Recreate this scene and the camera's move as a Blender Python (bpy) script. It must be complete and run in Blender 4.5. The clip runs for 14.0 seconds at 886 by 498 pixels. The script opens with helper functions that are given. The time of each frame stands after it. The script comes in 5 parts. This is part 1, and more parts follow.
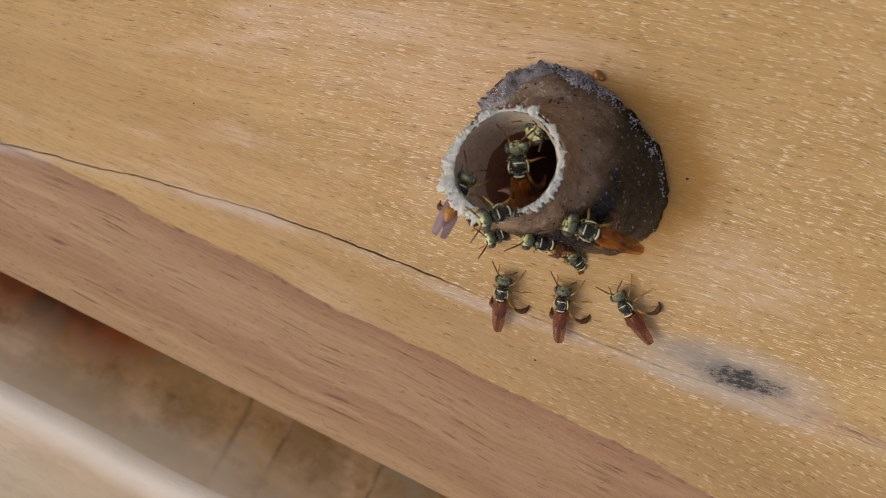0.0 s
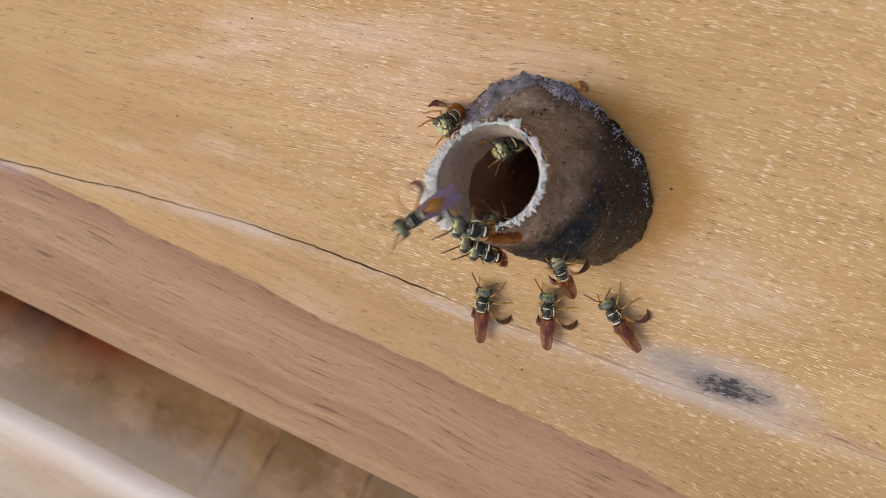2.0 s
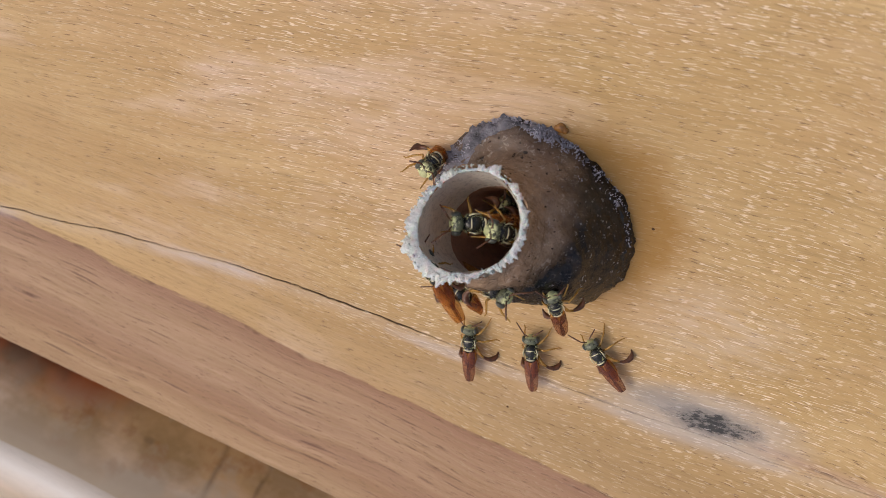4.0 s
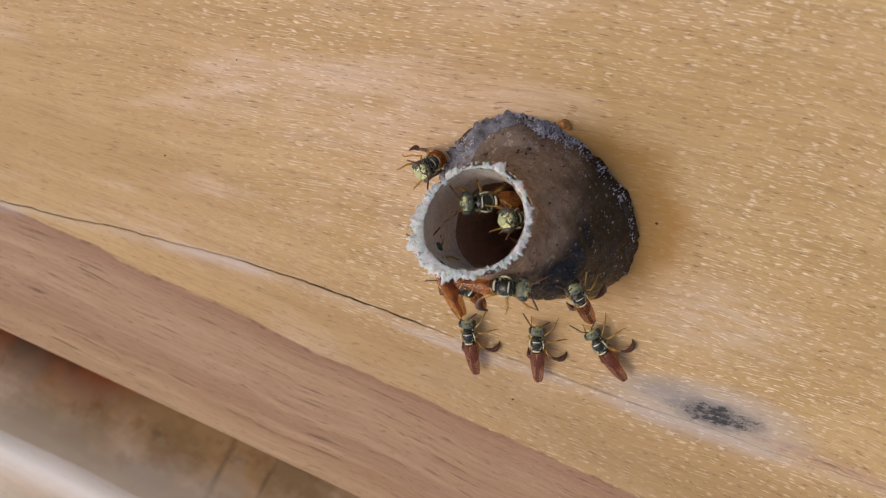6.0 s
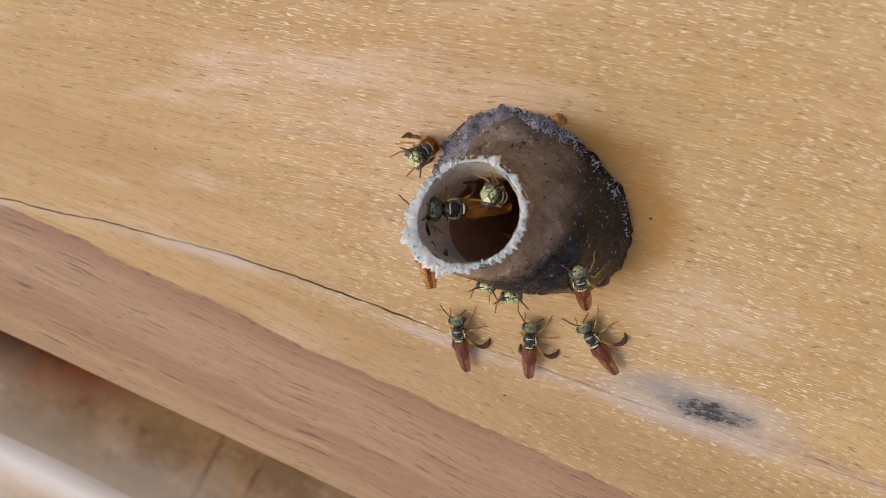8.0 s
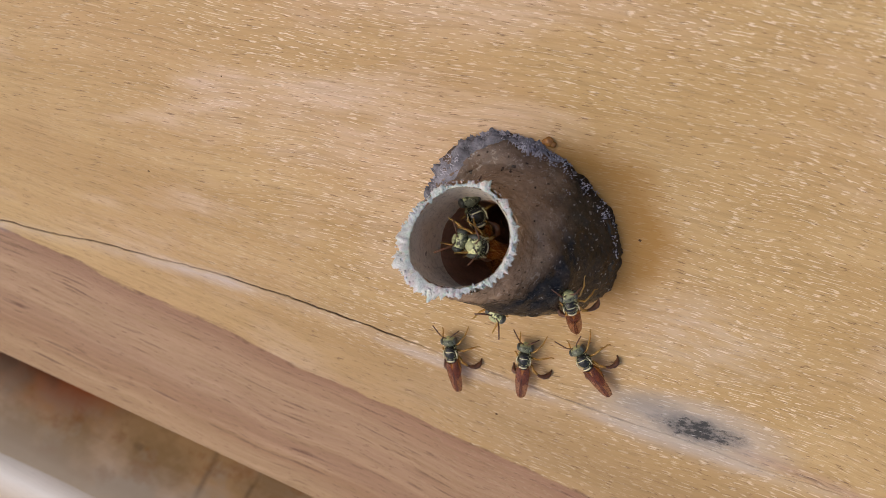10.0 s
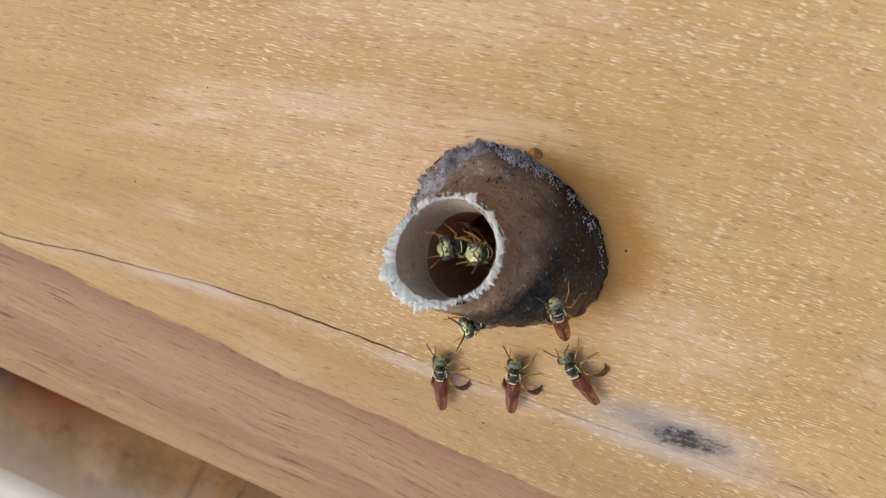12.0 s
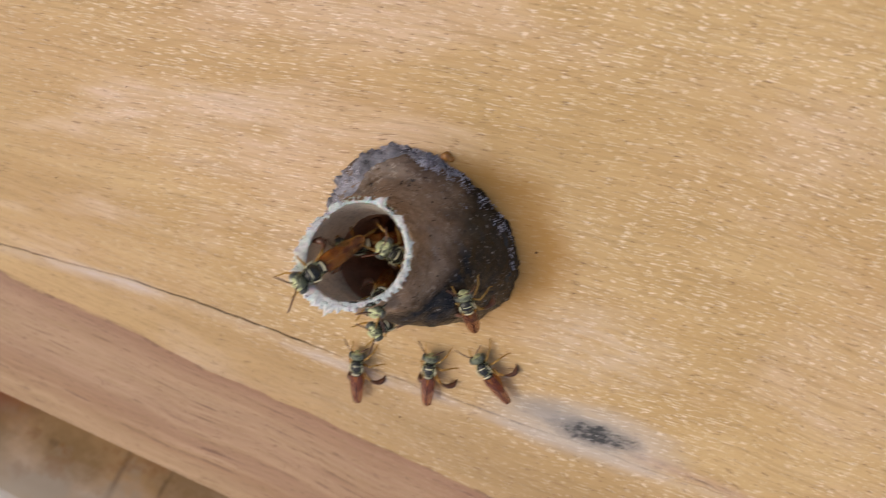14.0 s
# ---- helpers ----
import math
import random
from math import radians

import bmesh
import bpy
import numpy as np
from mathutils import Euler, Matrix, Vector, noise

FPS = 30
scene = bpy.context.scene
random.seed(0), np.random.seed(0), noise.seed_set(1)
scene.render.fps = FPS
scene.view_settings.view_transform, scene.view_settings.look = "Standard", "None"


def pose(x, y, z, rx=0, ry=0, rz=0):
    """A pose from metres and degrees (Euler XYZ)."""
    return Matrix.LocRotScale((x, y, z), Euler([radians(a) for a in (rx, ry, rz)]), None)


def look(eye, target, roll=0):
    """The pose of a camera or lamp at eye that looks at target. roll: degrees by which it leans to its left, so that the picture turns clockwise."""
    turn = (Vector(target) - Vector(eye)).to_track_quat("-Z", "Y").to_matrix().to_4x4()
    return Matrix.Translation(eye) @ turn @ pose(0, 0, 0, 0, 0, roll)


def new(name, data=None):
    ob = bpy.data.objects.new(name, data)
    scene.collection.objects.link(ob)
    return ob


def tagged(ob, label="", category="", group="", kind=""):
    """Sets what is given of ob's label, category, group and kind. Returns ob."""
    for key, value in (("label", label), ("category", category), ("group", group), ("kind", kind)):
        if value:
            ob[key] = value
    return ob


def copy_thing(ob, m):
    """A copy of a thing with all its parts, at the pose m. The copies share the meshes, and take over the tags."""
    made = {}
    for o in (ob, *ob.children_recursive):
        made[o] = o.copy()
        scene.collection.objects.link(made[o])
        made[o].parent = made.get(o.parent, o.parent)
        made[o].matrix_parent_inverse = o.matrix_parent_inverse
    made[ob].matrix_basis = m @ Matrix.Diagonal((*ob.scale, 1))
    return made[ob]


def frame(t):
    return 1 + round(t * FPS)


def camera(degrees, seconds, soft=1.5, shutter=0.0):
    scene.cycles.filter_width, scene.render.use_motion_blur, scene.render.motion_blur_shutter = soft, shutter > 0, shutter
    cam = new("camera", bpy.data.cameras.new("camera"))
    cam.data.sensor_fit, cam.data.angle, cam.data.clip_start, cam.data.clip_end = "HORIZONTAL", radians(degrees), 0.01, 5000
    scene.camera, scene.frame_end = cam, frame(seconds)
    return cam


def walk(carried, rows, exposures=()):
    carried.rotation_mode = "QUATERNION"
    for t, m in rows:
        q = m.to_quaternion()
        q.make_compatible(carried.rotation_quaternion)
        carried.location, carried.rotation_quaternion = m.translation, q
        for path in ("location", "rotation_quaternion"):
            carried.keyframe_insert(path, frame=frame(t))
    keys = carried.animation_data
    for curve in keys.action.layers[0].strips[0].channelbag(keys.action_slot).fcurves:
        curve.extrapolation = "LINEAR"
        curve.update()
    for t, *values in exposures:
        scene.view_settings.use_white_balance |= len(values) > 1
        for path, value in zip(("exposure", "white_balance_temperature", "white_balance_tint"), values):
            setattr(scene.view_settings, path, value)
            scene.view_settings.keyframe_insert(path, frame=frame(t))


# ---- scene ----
MM = 0.001


def lay(p):
    """From the board's millimetres (along it, down into it, across it) to the world, where the board lies face up."""
    return Vector((p[0], p[2], -p[1])) * MM



# ---- camera ----
cam = camera(36.0, 14.0, soft=0.8, shutter=0.26)
cam.data.dof.use_dof, cam.data.dof.focus_distance, cam.data.dof.aperture_fstop = True, 0.114, 50.0
walk(cam, [
    (0, pose(0.00299, 0.04649, 0.10553, -24.428, 16.581, 21.066)),
    (0.5, pose(0.00376, 0.04631, 0.10499, -24.676, 16.457, 20.911)),
    (1, pose(0.00314, 0.04899, 0.10416, -24.735, 16.434, 20.712)),
    (1.5, pose(0.00213, 0.04874, 0.10431, -25.263, 16.140, 20.702)),
    (2, pose(0.00331, 0.04846, 0.10417, -25.080, 16.370, 20.531)),
    (2.5, pose(0.00306, 0.05055, 0.10317, -25.276, 16.054, 20.370)),
    (3, pose(0.00217, 0.05156, 0.10290, -25.627, 15.815, 20.200)),
    (3.5, pose(0.00258, 0.05175, 0.10256, -25.516, 15.917, 20.017)),
    (5.8, pose(0.00152, 0.05479, 0.10172, -26.594, 15.566, 19.494)),
    (6, pose(0.00159, 0.05370, 0.10244, -26.639, 15.681, 19.460)),
    (6.5, pose(-0.00062, 0.05174, 0.10446, -27.062, 15.791, 19.472)),
    (7, pose(0.00005, 0.05116, 0.10490, -26.683, 15.593, 19.768)),
    (7.5, pose(0.00054, 0.05013, 0.10396, -26.642, 15.135, 20.057)),
    (8, pose(0.00083, 0.05245, 0.10258, -26.338, 14.996, 20.034)),
    (8.5, pose(-0.00013, 0.05445, 0.10245, -26.287, 15.077, 19.897)),
    (8.7, pose(-0.00004, 0.05450, 0.10243, -26.182, 14.868, 20.036)),
    (10.8, pose(0.00087, 0.05475, 0.10251, -26.618, 14.558, 19.949)),
    (11, pose(0.00227, 0.05217, 0.10265, -26.563, 14.230, 20.334)),
    (11.5, pose(0.00200, 0.05136, 0.10255, -26.566, 14.046, 20.354)),
    (12, pose(-0.00012, 0.05580, 0.10216, -26.589, 14.179, 20.073)),
    (12.5, pose(-0.00289, 0.05889, 0.10331, -26.761, 14.401, 19.934)),
    (13, pose(-0.00122, 0.05246, 0.10470, -27.520, 13.708, 20.936)),
    (13.5, pose(-0.00080, 0.05616, 0.10468, -28.182, 15.257, 20.375)),
    (14, pose(0.00283, 0.06080, 0.10170, -27.778, 13.154, 21.166)),
], [(0, -0.28, 7200, 10), (0.27, -0.07, 6700, 10), (0.5, -0.03, 6600, 10), (2, 0.01, 6580, 11.5), (3, 0.03, 6560, 11), (6, -0.1, 6580, 12), (6.5, -0.02, 6540, 11), (8, 0.01, 6540, 11), (8.7, 0.02, 6540, 11), (10.8, -0.08, 6500, 10), (11, 0.05, 6280, 9), (12, 0.09, 6530, 7), (12.5, 0.13, 6640, 8), (13.3, 0.07, 6580, 10), (14, 0.11, 6560, 9)])

# ---- world, sun ----
SUN_FROM = Vector((-0.50, -0.25, 0.92)).normalized()
world = bpy.data.worlds.new("sky")
scene.world = world
world.use_nodes = True
wn = world.node_tree.nodes
sky = wn.new("ShaderNodeTexSky")
sky.sky_type = "NISHITA"
sky.sun_disc = False
sky.sun_elevation = math.asin(SUN_FROM.z)
sky.sun_rotation = math.atan2(SUN_FROM.x, SUN_FROM.y)
sky.air_density, sky.dust_density, sky.ozone_density = 0.7, 5.0, 0.3
world.node_tree.links.new(sky.outputs[0], wn["Background"].inputs[0])
wn["Background"].inputs[1].default_value = 0.168
sun = new("sun", bpy.data.lights.new("sun", "SUN"))
sun.data.energy, sun.data.angle, sun.data.color = 0.40, radians(19), (1.0, 0.985, 0.97)
sun.matrix_world = look(SUN_FROM, (0, 0, 0))


# ---- materials ----
def crack_z(x):
    """Height of the long drying crack, in mm."""
    return float(np.interp(x, [-90, -50, -39, -25, -13, -4, 12, 28, 60], [-33, -21.9, -19.2, -16.3, -14.8, -14.1, -12.6, -10.8, -6.0]))


class Nodes:
    """Short hand for building a node material."""

    def __init__(self, name):
        self.mat = bpy.data.materials.new(name)
        self.mat.use_nodes = True
        self.tree = self.mat.node_tree
        self.bsdf = self.tree.nodes["Principled BSDF"]
        self.coord = self.add("ShaderNodeTexCoord").outputs["Object"]

    def add(self, kind):
        return self.tree.nodes.new(kind)

    def put(self, value, socket):
        if isinstance(value, bpy.types.NodeSocket):
            self.tree.links.new(value, socket)
        elif isinstance(value, (tuple, list)) and len(value) == 3 and socket.type == "RGBA":
            socket.default_value = (*value, 1)
        else:
            socket.default_value = value

    def math(self, op, a, b=0.0, c=0.0, clamp=False):
        n = self.add("ShaderNodeMath")
        n.operation, n.use_clamp = op, clamp
        for k, v in enumerate((a, b, c)):
            self.put(v, n.inputs[k])
        return n.outputs[0]

    def noise(self, scale, detail=4.0, rough=0.6, coord=None, warp=0.0):
        n = self.add("ShaderNodeTexNoise")
        self.put(coord or self.coord, n.inputs["Vector"])
        n.inputs["Scale"].default_value = scale
        n.inputs["Detail"].default_value = detail
        n.inputs["Roughness"].default_value = rough
        n.inputs["Distortion"].default_value = warp
        return n.outputs[0]

    def ramp(self, value, *stops):
        n = self.add("ShaderNodeValToRGB")
        self.put(value, n.inputs[0])
        e = n.color_ramp.elements
        while len(e) < len(stops):
            e.new(0.5)
        for k, (at, col) in enumerate(stops):
            e[k].position = at
            e[k].color = (col, col, col, 1) if not isinstance(col, tuple) else (*col, 1)
        return n.outputs[0]

    def mix(self, fac, a, b, kind="MIX"):
        n = self.add("ShaderNodeMix")
        n.data_type, n.blend_type = "RGBA", kind
        self.put(fac, n.inputs[0])
        self.put(a, n.inputs[6])
        self.put(b, n.inputs[7])
        return n.outputs[2]

    def sep(self, coord=None):
        n = self.add("ShaderNodeSeparateXYZ")
        self.put(coord or self.coord, n.inputs[0])
        return n.outputs

    def join(self, x, y, z):
        n = self.add("ShaderNodeCombineXYZ")
        for k, v in enumerate((x, y, z)):
            self.put(v, n.inputs[k])
        return n.outputs[0]

    def done(self, colour, rough=0.5, bump=None, strength=0.3, depth=0.0002, **more):
        self.put(colour, self.bsdf.inputs["Base Color"])
        self.put(rough, self.bsdf.inputs["Roughness"])
        if bump is not None:
            n = self.add("ShaderNodeBump")
            n.inputs["Strength"].default_value = strength
            n.inputs["Distance"].default_value = depth
            self.put(bump, n.inputs["Height"])
            self.put(n.outputs[0], self.bsdf.inputs["Normal"])
        thin, clear = more.pop("thin", 0.0), more.pop("clear", None)
        for key, value in more.items():
            self.put(value, self.bsdf.inputs[key.replace("_", " ")])
        if clear:
            see, both = self.add("ShaderNodeBsdfTransparent"), self.add("ShaderNodeMixShader")
            self.put(clear[1], see.inputs["Color"])
            both.inputs[0].default_value = clear[0]
            self.tree.links.new(self.bsdf.outputs[0], both.inputs[1])
            self.tree.links.new(see.outputs[0], both.inputs[2])
            self.tree.links.new(both.outputs[0], self.tree.nodes["Material Output"].inputs["Surface"])
        if thin:
            glow, both = self.add("ShaderNodeBsdfTranslucent"), self.add("ShaderNodeMixShader")
            self.put(colour, glow.inputs["Color"])
            both.inputs[0].default_value = thin
            self.tree.links.new(self.bsdf.outputs[0], both.inputs[1])
            self.tree.links.new(glow.outputs[0], both.inputs[2])
            self.tree.links.new(both.outputs[0], self.tree.nodes["Material Output"].inputs["Surface"])
        return self.mat


def wood(name, pale, deep, pink, tilt=0.28, pink_below=-99.0, stain=False, pore_glints=0.85, saw=0.0, grain=1.0, edge_highlight=False):
    """Planed board: fanned grain, dark pores, pale painted glints on the pores, a band of heartwood. The face lies in
    x-y.
    """
    n = Nodes(name)
    x, z, y = n.sep()
    lean = n.math("MULTIPLY", n.math("ADD", n.math("MULTIPLY", z, 1 / 0.016), 1.5, clamp=True), tilt)
    fan = n.math("SUBTRACT", x, n.math("MULTIPLY", n.math("POWER", n.math("MAXIMUM", x, 0.0), 2.0), 9.0))
    wander = n.math("MULTIPLY", n.math("SUBTRACT", n.noise(38, 2), 0.5), 0.0028)
    v = n.math("ADD", n.math("SUBTRACT", z, n.math("MULTIPLY", lean, fan)), wander)
    flow = n.join(n.math("MULTIPLY", x, 0.05), y, v)
    short = n.join(n.math("MULTIPLY", x, 0.13), y, v)
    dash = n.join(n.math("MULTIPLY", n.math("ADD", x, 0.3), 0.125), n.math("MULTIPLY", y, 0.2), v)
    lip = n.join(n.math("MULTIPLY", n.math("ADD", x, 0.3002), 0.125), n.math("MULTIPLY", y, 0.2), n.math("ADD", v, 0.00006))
    strand = n.join(n.math("MULTIPLY", n.math("ADD", x, 0.5), 0.045), n.math("MULTIPLY", y, 0.2), v)
    broad = n.noise(260, 3, 0.55, flow)
    fibre = n.noise(2400, 4, 0.65, flow)
    pores = n.noise(5400, 3, 0.55, short)
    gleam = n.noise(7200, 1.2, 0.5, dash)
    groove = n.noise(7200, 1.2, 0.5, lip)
    thread = n.noise(8200, 1.0, 0.5, strand)
    cloud = n.noise(62, 4, 0.6)
    patch = n.noise(95, 3, 0.6, n.join(n.math("MULTIPLY", x, 0.5), y, n.math("ADD", v, 0.7)))
    colour = n.mix(n.ramp(broad, (0.32, 0.0), (0.70, 1.0)), pale, deep)
    colour = n.mix(n.math("MULTIPLY", n.ramp(cloud, (0.40, 0.0), (0.64, 1.0)), 0.6), colour, deep)
    blush = n.ramp(n.noise(34, 3, 0.55, n.join(n.math("MULTIPLY", x, 0.6), y, n.math("ADD", v, 1.3))), (0.42, 0.0), (0.62, 1.0))
    colour = n.mix(n.math("MULTIPLY", blush, 0.26), colour, (0.54, 0.315, 0.175))
    bleach = n.ramp(n.noise(80, 4, 0.65, n.join(n.math("MULTIPLY", x, 0.45), y, n.math("SUBTRACT", v, 0.4))), (0.50, 0.0), (0.64, 1.0))
    bleach = n.math("MULTIPLY", bleach, n.ramp(n.noise(900, 4, 0.6, short), (0.35, 0.35), (0.62, 1.0)))
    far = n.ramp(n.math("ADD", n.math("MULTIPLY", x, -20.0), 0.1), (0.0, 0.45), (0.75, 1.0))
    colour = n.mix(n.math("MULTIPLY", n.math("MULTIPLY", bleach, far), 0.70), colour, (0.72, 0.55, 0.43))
    edge = n.math("ADD", n.math("MULTIPLY", n.math("SUBTRACT", n.noise(420, 5, 0.75, short), 0.5), 0.0020), n.math("ADD", z, n.math("MULTIPLY", n.math("SUBTRACT", n.noise(75, 2), 0.5), 0.0016)))
    band = n.math("MULTIPLY", n.math("SUBTRACT", pink_below, edge), 4000, clamp=True)
    belt = n.math("SUBTRACT", 1.0, n.math("MULTIPLY", n.math("ABSOLUTE", n.math("SUBTRACT", edge, pink_below + 0.0035)), 110), clamp=True)
    colour = n.mix(n.math("MULTIPLY", n.math("MULTIPLY", belt, n.math("ADD", n.math("MULTIPLY", x, 25.0), 0.8, clamp=True)), 0.95), colour, (0.375, 0.24, 0.105))
    red = n.mix(n.ramp(broad, (0.3, 0.0), (0.7, 1.0)), pink, (0.30, 0.165, 0.088))
    streak = n.noise(1500, 4, 0.65, n.join(n.math("MULTIPLY", x, 0.035), y, v))
    red = n.mix(n.math("MULTIPLY", n.ramp(streak, (0.42, 0.0), (0.68, 1.0)), 0.42), red, (0.24, 0.125, 0.072))
    red = n.mix(n.math("MULTIPLY", n.ramp(n.noise(700, 4, 0.65, n.join(n.math("MULTIPLY", n.math("ADD", x, 0.4), 0.06), y, v)), (0.50, 0.0), (0.68, 1.0)), 0.55), red, (0.50, 0.33, 0.20))
    red = n.mix(n.math("MULTIPLY", n.ramp(n.noise(120, 2, 0.5, flow), (0.45, 0.0), (0.6, 1.0)), 0.32), red, tuple(p * q for p, q in zip(deep, (1.0, 1.05, 1.25))))
    brink = n.math("SUBTRACT", 1.0, n.math("MULTIPLY", n.math("SUBTRACT", pink_below, edge), 260, clamp=True))
    red = n.mix(n.math("MULTIPLY", brink, 0.42), red, (0.27, 0.13, 0.082))
    slit = n.noise(2600, 3, 0.55, n.join(n.math("MULTIPLY", n.math("ADD", x, 0.9), 0.06), y, v))
    red = n.mix(n.math("MULTIPLY", n.ramp(slit, (0.60, 0.0), (0.68, 1.0)), 0.8), red, (0.11, 0.05, 0.03))
    rag_edge = n.math("SUBTRACT", 1.0, n.math("MULTIPLY", n.math("ABSOLUTE", n.math("SUBTRACT", edge, pink_below - 0.0002)), 4200.0), clamp=True)
    rag_edge = n.math("MULTIPLY", rag_edge, n.ramp(n.noise(420, 3, 0.65), (0.50, 0.0), (0.62, 1.0)))
    colour = n.mix(band, colour, red)
    colour = n.mix(n.math("MULTIPLY", rag_edge, 0.7), colour, (0.12, 0.055, 0.035))
    colour = n.mix(n.math("MULTIPLY", n.ramp(fibre, (0.48, 0.0), (0.72, 1.0)), 0.45 * grain), colour, tuple(0.58 * c for c in deep))
    hair = n.ramp(n.noise(5600, 3, 0.55, n.join(n.math("MULTIPLY", n.math("ADD", x, 0.7), 0.055), y, v)), (0.60, 0.0), (0.67, 1.0))
    colour = n.mix(n.math("MULTIPLY", n.math("MULTIPLY", hair, n.ramp(n.noise(210, 3), (0.40, 0.1), (0.60, 1.0))), 0.42 * grain), colour, (0.20, 0.105, 0.05))
    pit = n.ramp(pores, (0.61, 0.0), (0.67, 1.0))
    colour = n.mix(n.math("MULTIPLY", pit, 0.7 * grain), colour, (0.15, 0.075, 0.035))
    # glints on the cut pores and shade in their grooves, painted into the colour
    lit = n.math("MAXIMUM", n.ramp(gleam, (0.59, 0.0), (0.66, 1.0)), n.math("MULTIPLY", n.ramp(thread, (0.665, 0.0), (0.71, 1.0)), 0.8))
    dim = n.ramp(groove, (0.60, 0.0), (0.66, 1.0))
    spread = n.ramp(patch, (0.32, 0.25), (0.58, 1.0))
    colour = n.mix(n.math("MULTIPLY", n.math("MULTIPLY", dim, spread), 0.42 * pore_glints), colour, tuple(0.5 * c for c in deep))
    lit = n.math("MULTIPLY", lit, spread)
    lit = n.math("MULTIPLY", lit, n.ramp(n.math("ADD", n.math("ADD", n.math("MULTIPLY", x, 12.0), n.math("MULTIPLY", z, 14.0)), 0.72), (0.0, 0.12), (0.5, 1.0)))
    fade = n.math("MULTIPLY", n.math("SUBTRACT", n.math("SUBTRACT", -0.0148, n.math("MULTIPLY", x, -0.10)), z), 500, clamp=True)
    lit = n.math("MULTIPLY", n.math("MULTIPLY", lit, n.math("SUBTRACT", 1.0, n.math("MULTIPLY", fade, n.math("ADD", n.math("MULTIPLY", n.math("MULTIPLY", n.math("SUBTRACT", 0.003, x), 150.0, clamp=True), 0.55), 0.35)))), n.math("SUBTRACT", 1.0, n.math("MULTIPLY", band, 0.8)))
    colour = n.mix(n.math("MULTIPLY", lit, pore_glints), colour, (0.88, 0.74, 0.54))
    if saw:
        grime = n.ramp(n.noise(130, 4, 0.65), (0.42, 0.0), (0.62, 1.0))
        colour = n.mix(n.math("MULTIPLY", grime, saw), colour, (0.22, 0.135, 0.05))
        ashy = n.ramp(n.noise(170, 4, 0.6, n.join(n.math("ADD", x, 0.4), y, z)), (0.50, 0.0), (0.64, 1.0))
        colour = n.mix(n.math("MULTIPLY", ashy, 0.6), colour, (0.34, 0.29, 0.215))
        rust = n.ramp(n.noise(260, 4, 0.6, n.join(n.math("ADD", x, 0.8), y, z)), (0.56, 0.0), (0.66, 1.0))
        colour = n.mix(n.math("MULTIPLY", rust, 0.6), colour, (0.25, 0.11, 0.03))
        for at, width in ((-0.0166, 2600.0), (-0.0217, 1900.0), (-0.0060, 2600.0)):
            bent = n.math("ADD", n.math("SUBTRACT", x, at), n.math("MULTIPLY", n.math("SUBTRACT", n.noise(150, 3), 0.5), 0.0014))
            line = n.math("SUBTRACT", 1.0, n.math("MULTIPLY", n.math("ABSOLUTE", bent), width), clamp=True)
            colour = n.mix(n.math("MULTIPLY", line, n.ramp(n.noise(300, 3), (0.35, 0.05), (0.62, 0.6))), colour, (0.10, 0.06, 0.03))
        kx, kz = n.math("MULTIPLY", n.math("ADD", x, 0.0296), 900.0), n.math("MULTIPLY", n.math("ADD", z, 0.0458), 1300.0)
        knot = n.math("ADD", n.math("ADD", n.math("MULTIPLY", kx, kx), n.math("MULTIPLY", kz, kz)), n.math("MULTIPLY", n.noise(900, 4), 1.2))
        colour = n.mix(n.math("MULTIPLY", n.ramp(knot, (0.3, 1.0), (1.0, 0.0)), 0.7), colour, (0.06, 0.035, 0.02))
        # light gathering on the slope towards its front edge, painted as a paler tone
        slope_light = n.math("MULTIPLY", n.math("SUBTRACT", n.math("ADD", -0.0470, n.math("MULTIPLY", n.noise(90, 3), 0.0015)), z), 330, clamp=True)
        colour = n.mix(n.math("MULTIPLY", slope_light, 0.75), colour, (0.52, 0.42, 0.30))
        # shade of the deep gap at one end, painted dark into the colour
        gap_shade = n.math("MULTIPLY", n.math("SUBTRACT", n.math("SUBTRACT", -0.0265, x), n.math("MULTIPLY", n.noise(160, 4), 0.006)), 125, clamp=True)
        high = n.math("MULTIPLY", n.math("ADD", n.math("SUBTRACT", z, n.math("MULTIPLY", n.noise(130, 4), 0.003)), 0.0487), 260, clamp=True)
        colour = n.mix(n.math("MULTIPLY", n.math("MULTIPLY", gap_shade, high), 0.97), colour, n.mix(n.ramp(n.noise(120, 3), (0.4, 0.0), (0.6, 1.0)), (0.22, 0.055, 0.012), (0.07, 0.022, 0.008)))
    if edge_highlight:
        # highlight along the rounded edge, painted as a pale band
        near = n.math("SUBTRACT", 1.0, n.math("MULTIPLY", n.math("ABSOLUTE", n.math("ADD", n.math("ADD", z, 0.0516), n.math("MULTIPLY", n.math("SUBTRACT", n.noise(110, 4), 0.5), 0.0012))), 350.0), clamp=True)
        colour = n.mix(n.math("MULTIPLY", near, 0.85), colour, (0.74, 0.70, 0.64))
    if stain:
        # resin soaked into the wood round the tube's foot; its shadow painted in too
        px, pz = n.math("MULTIPLY", n.math("SUBTRACT", x, 0.0026), 108.0), n.math("MULTIPLY", n.math("SUBTRACT", z, 0.0030), 114.0)
        soak_shade = n.math("ADD", n.math("MULTIPLY", px, px), n.math("MULTIPLY", pz, pz))
        soak_shade = n.math("ADD", soak_shade, n.math("MULTIPLY", n.math("SUBTRACT", n.noise(330, 4, 0.65, n.join(n.math("MULTIPLY", x, 0.4), y, z)), 0.5), 0.9))
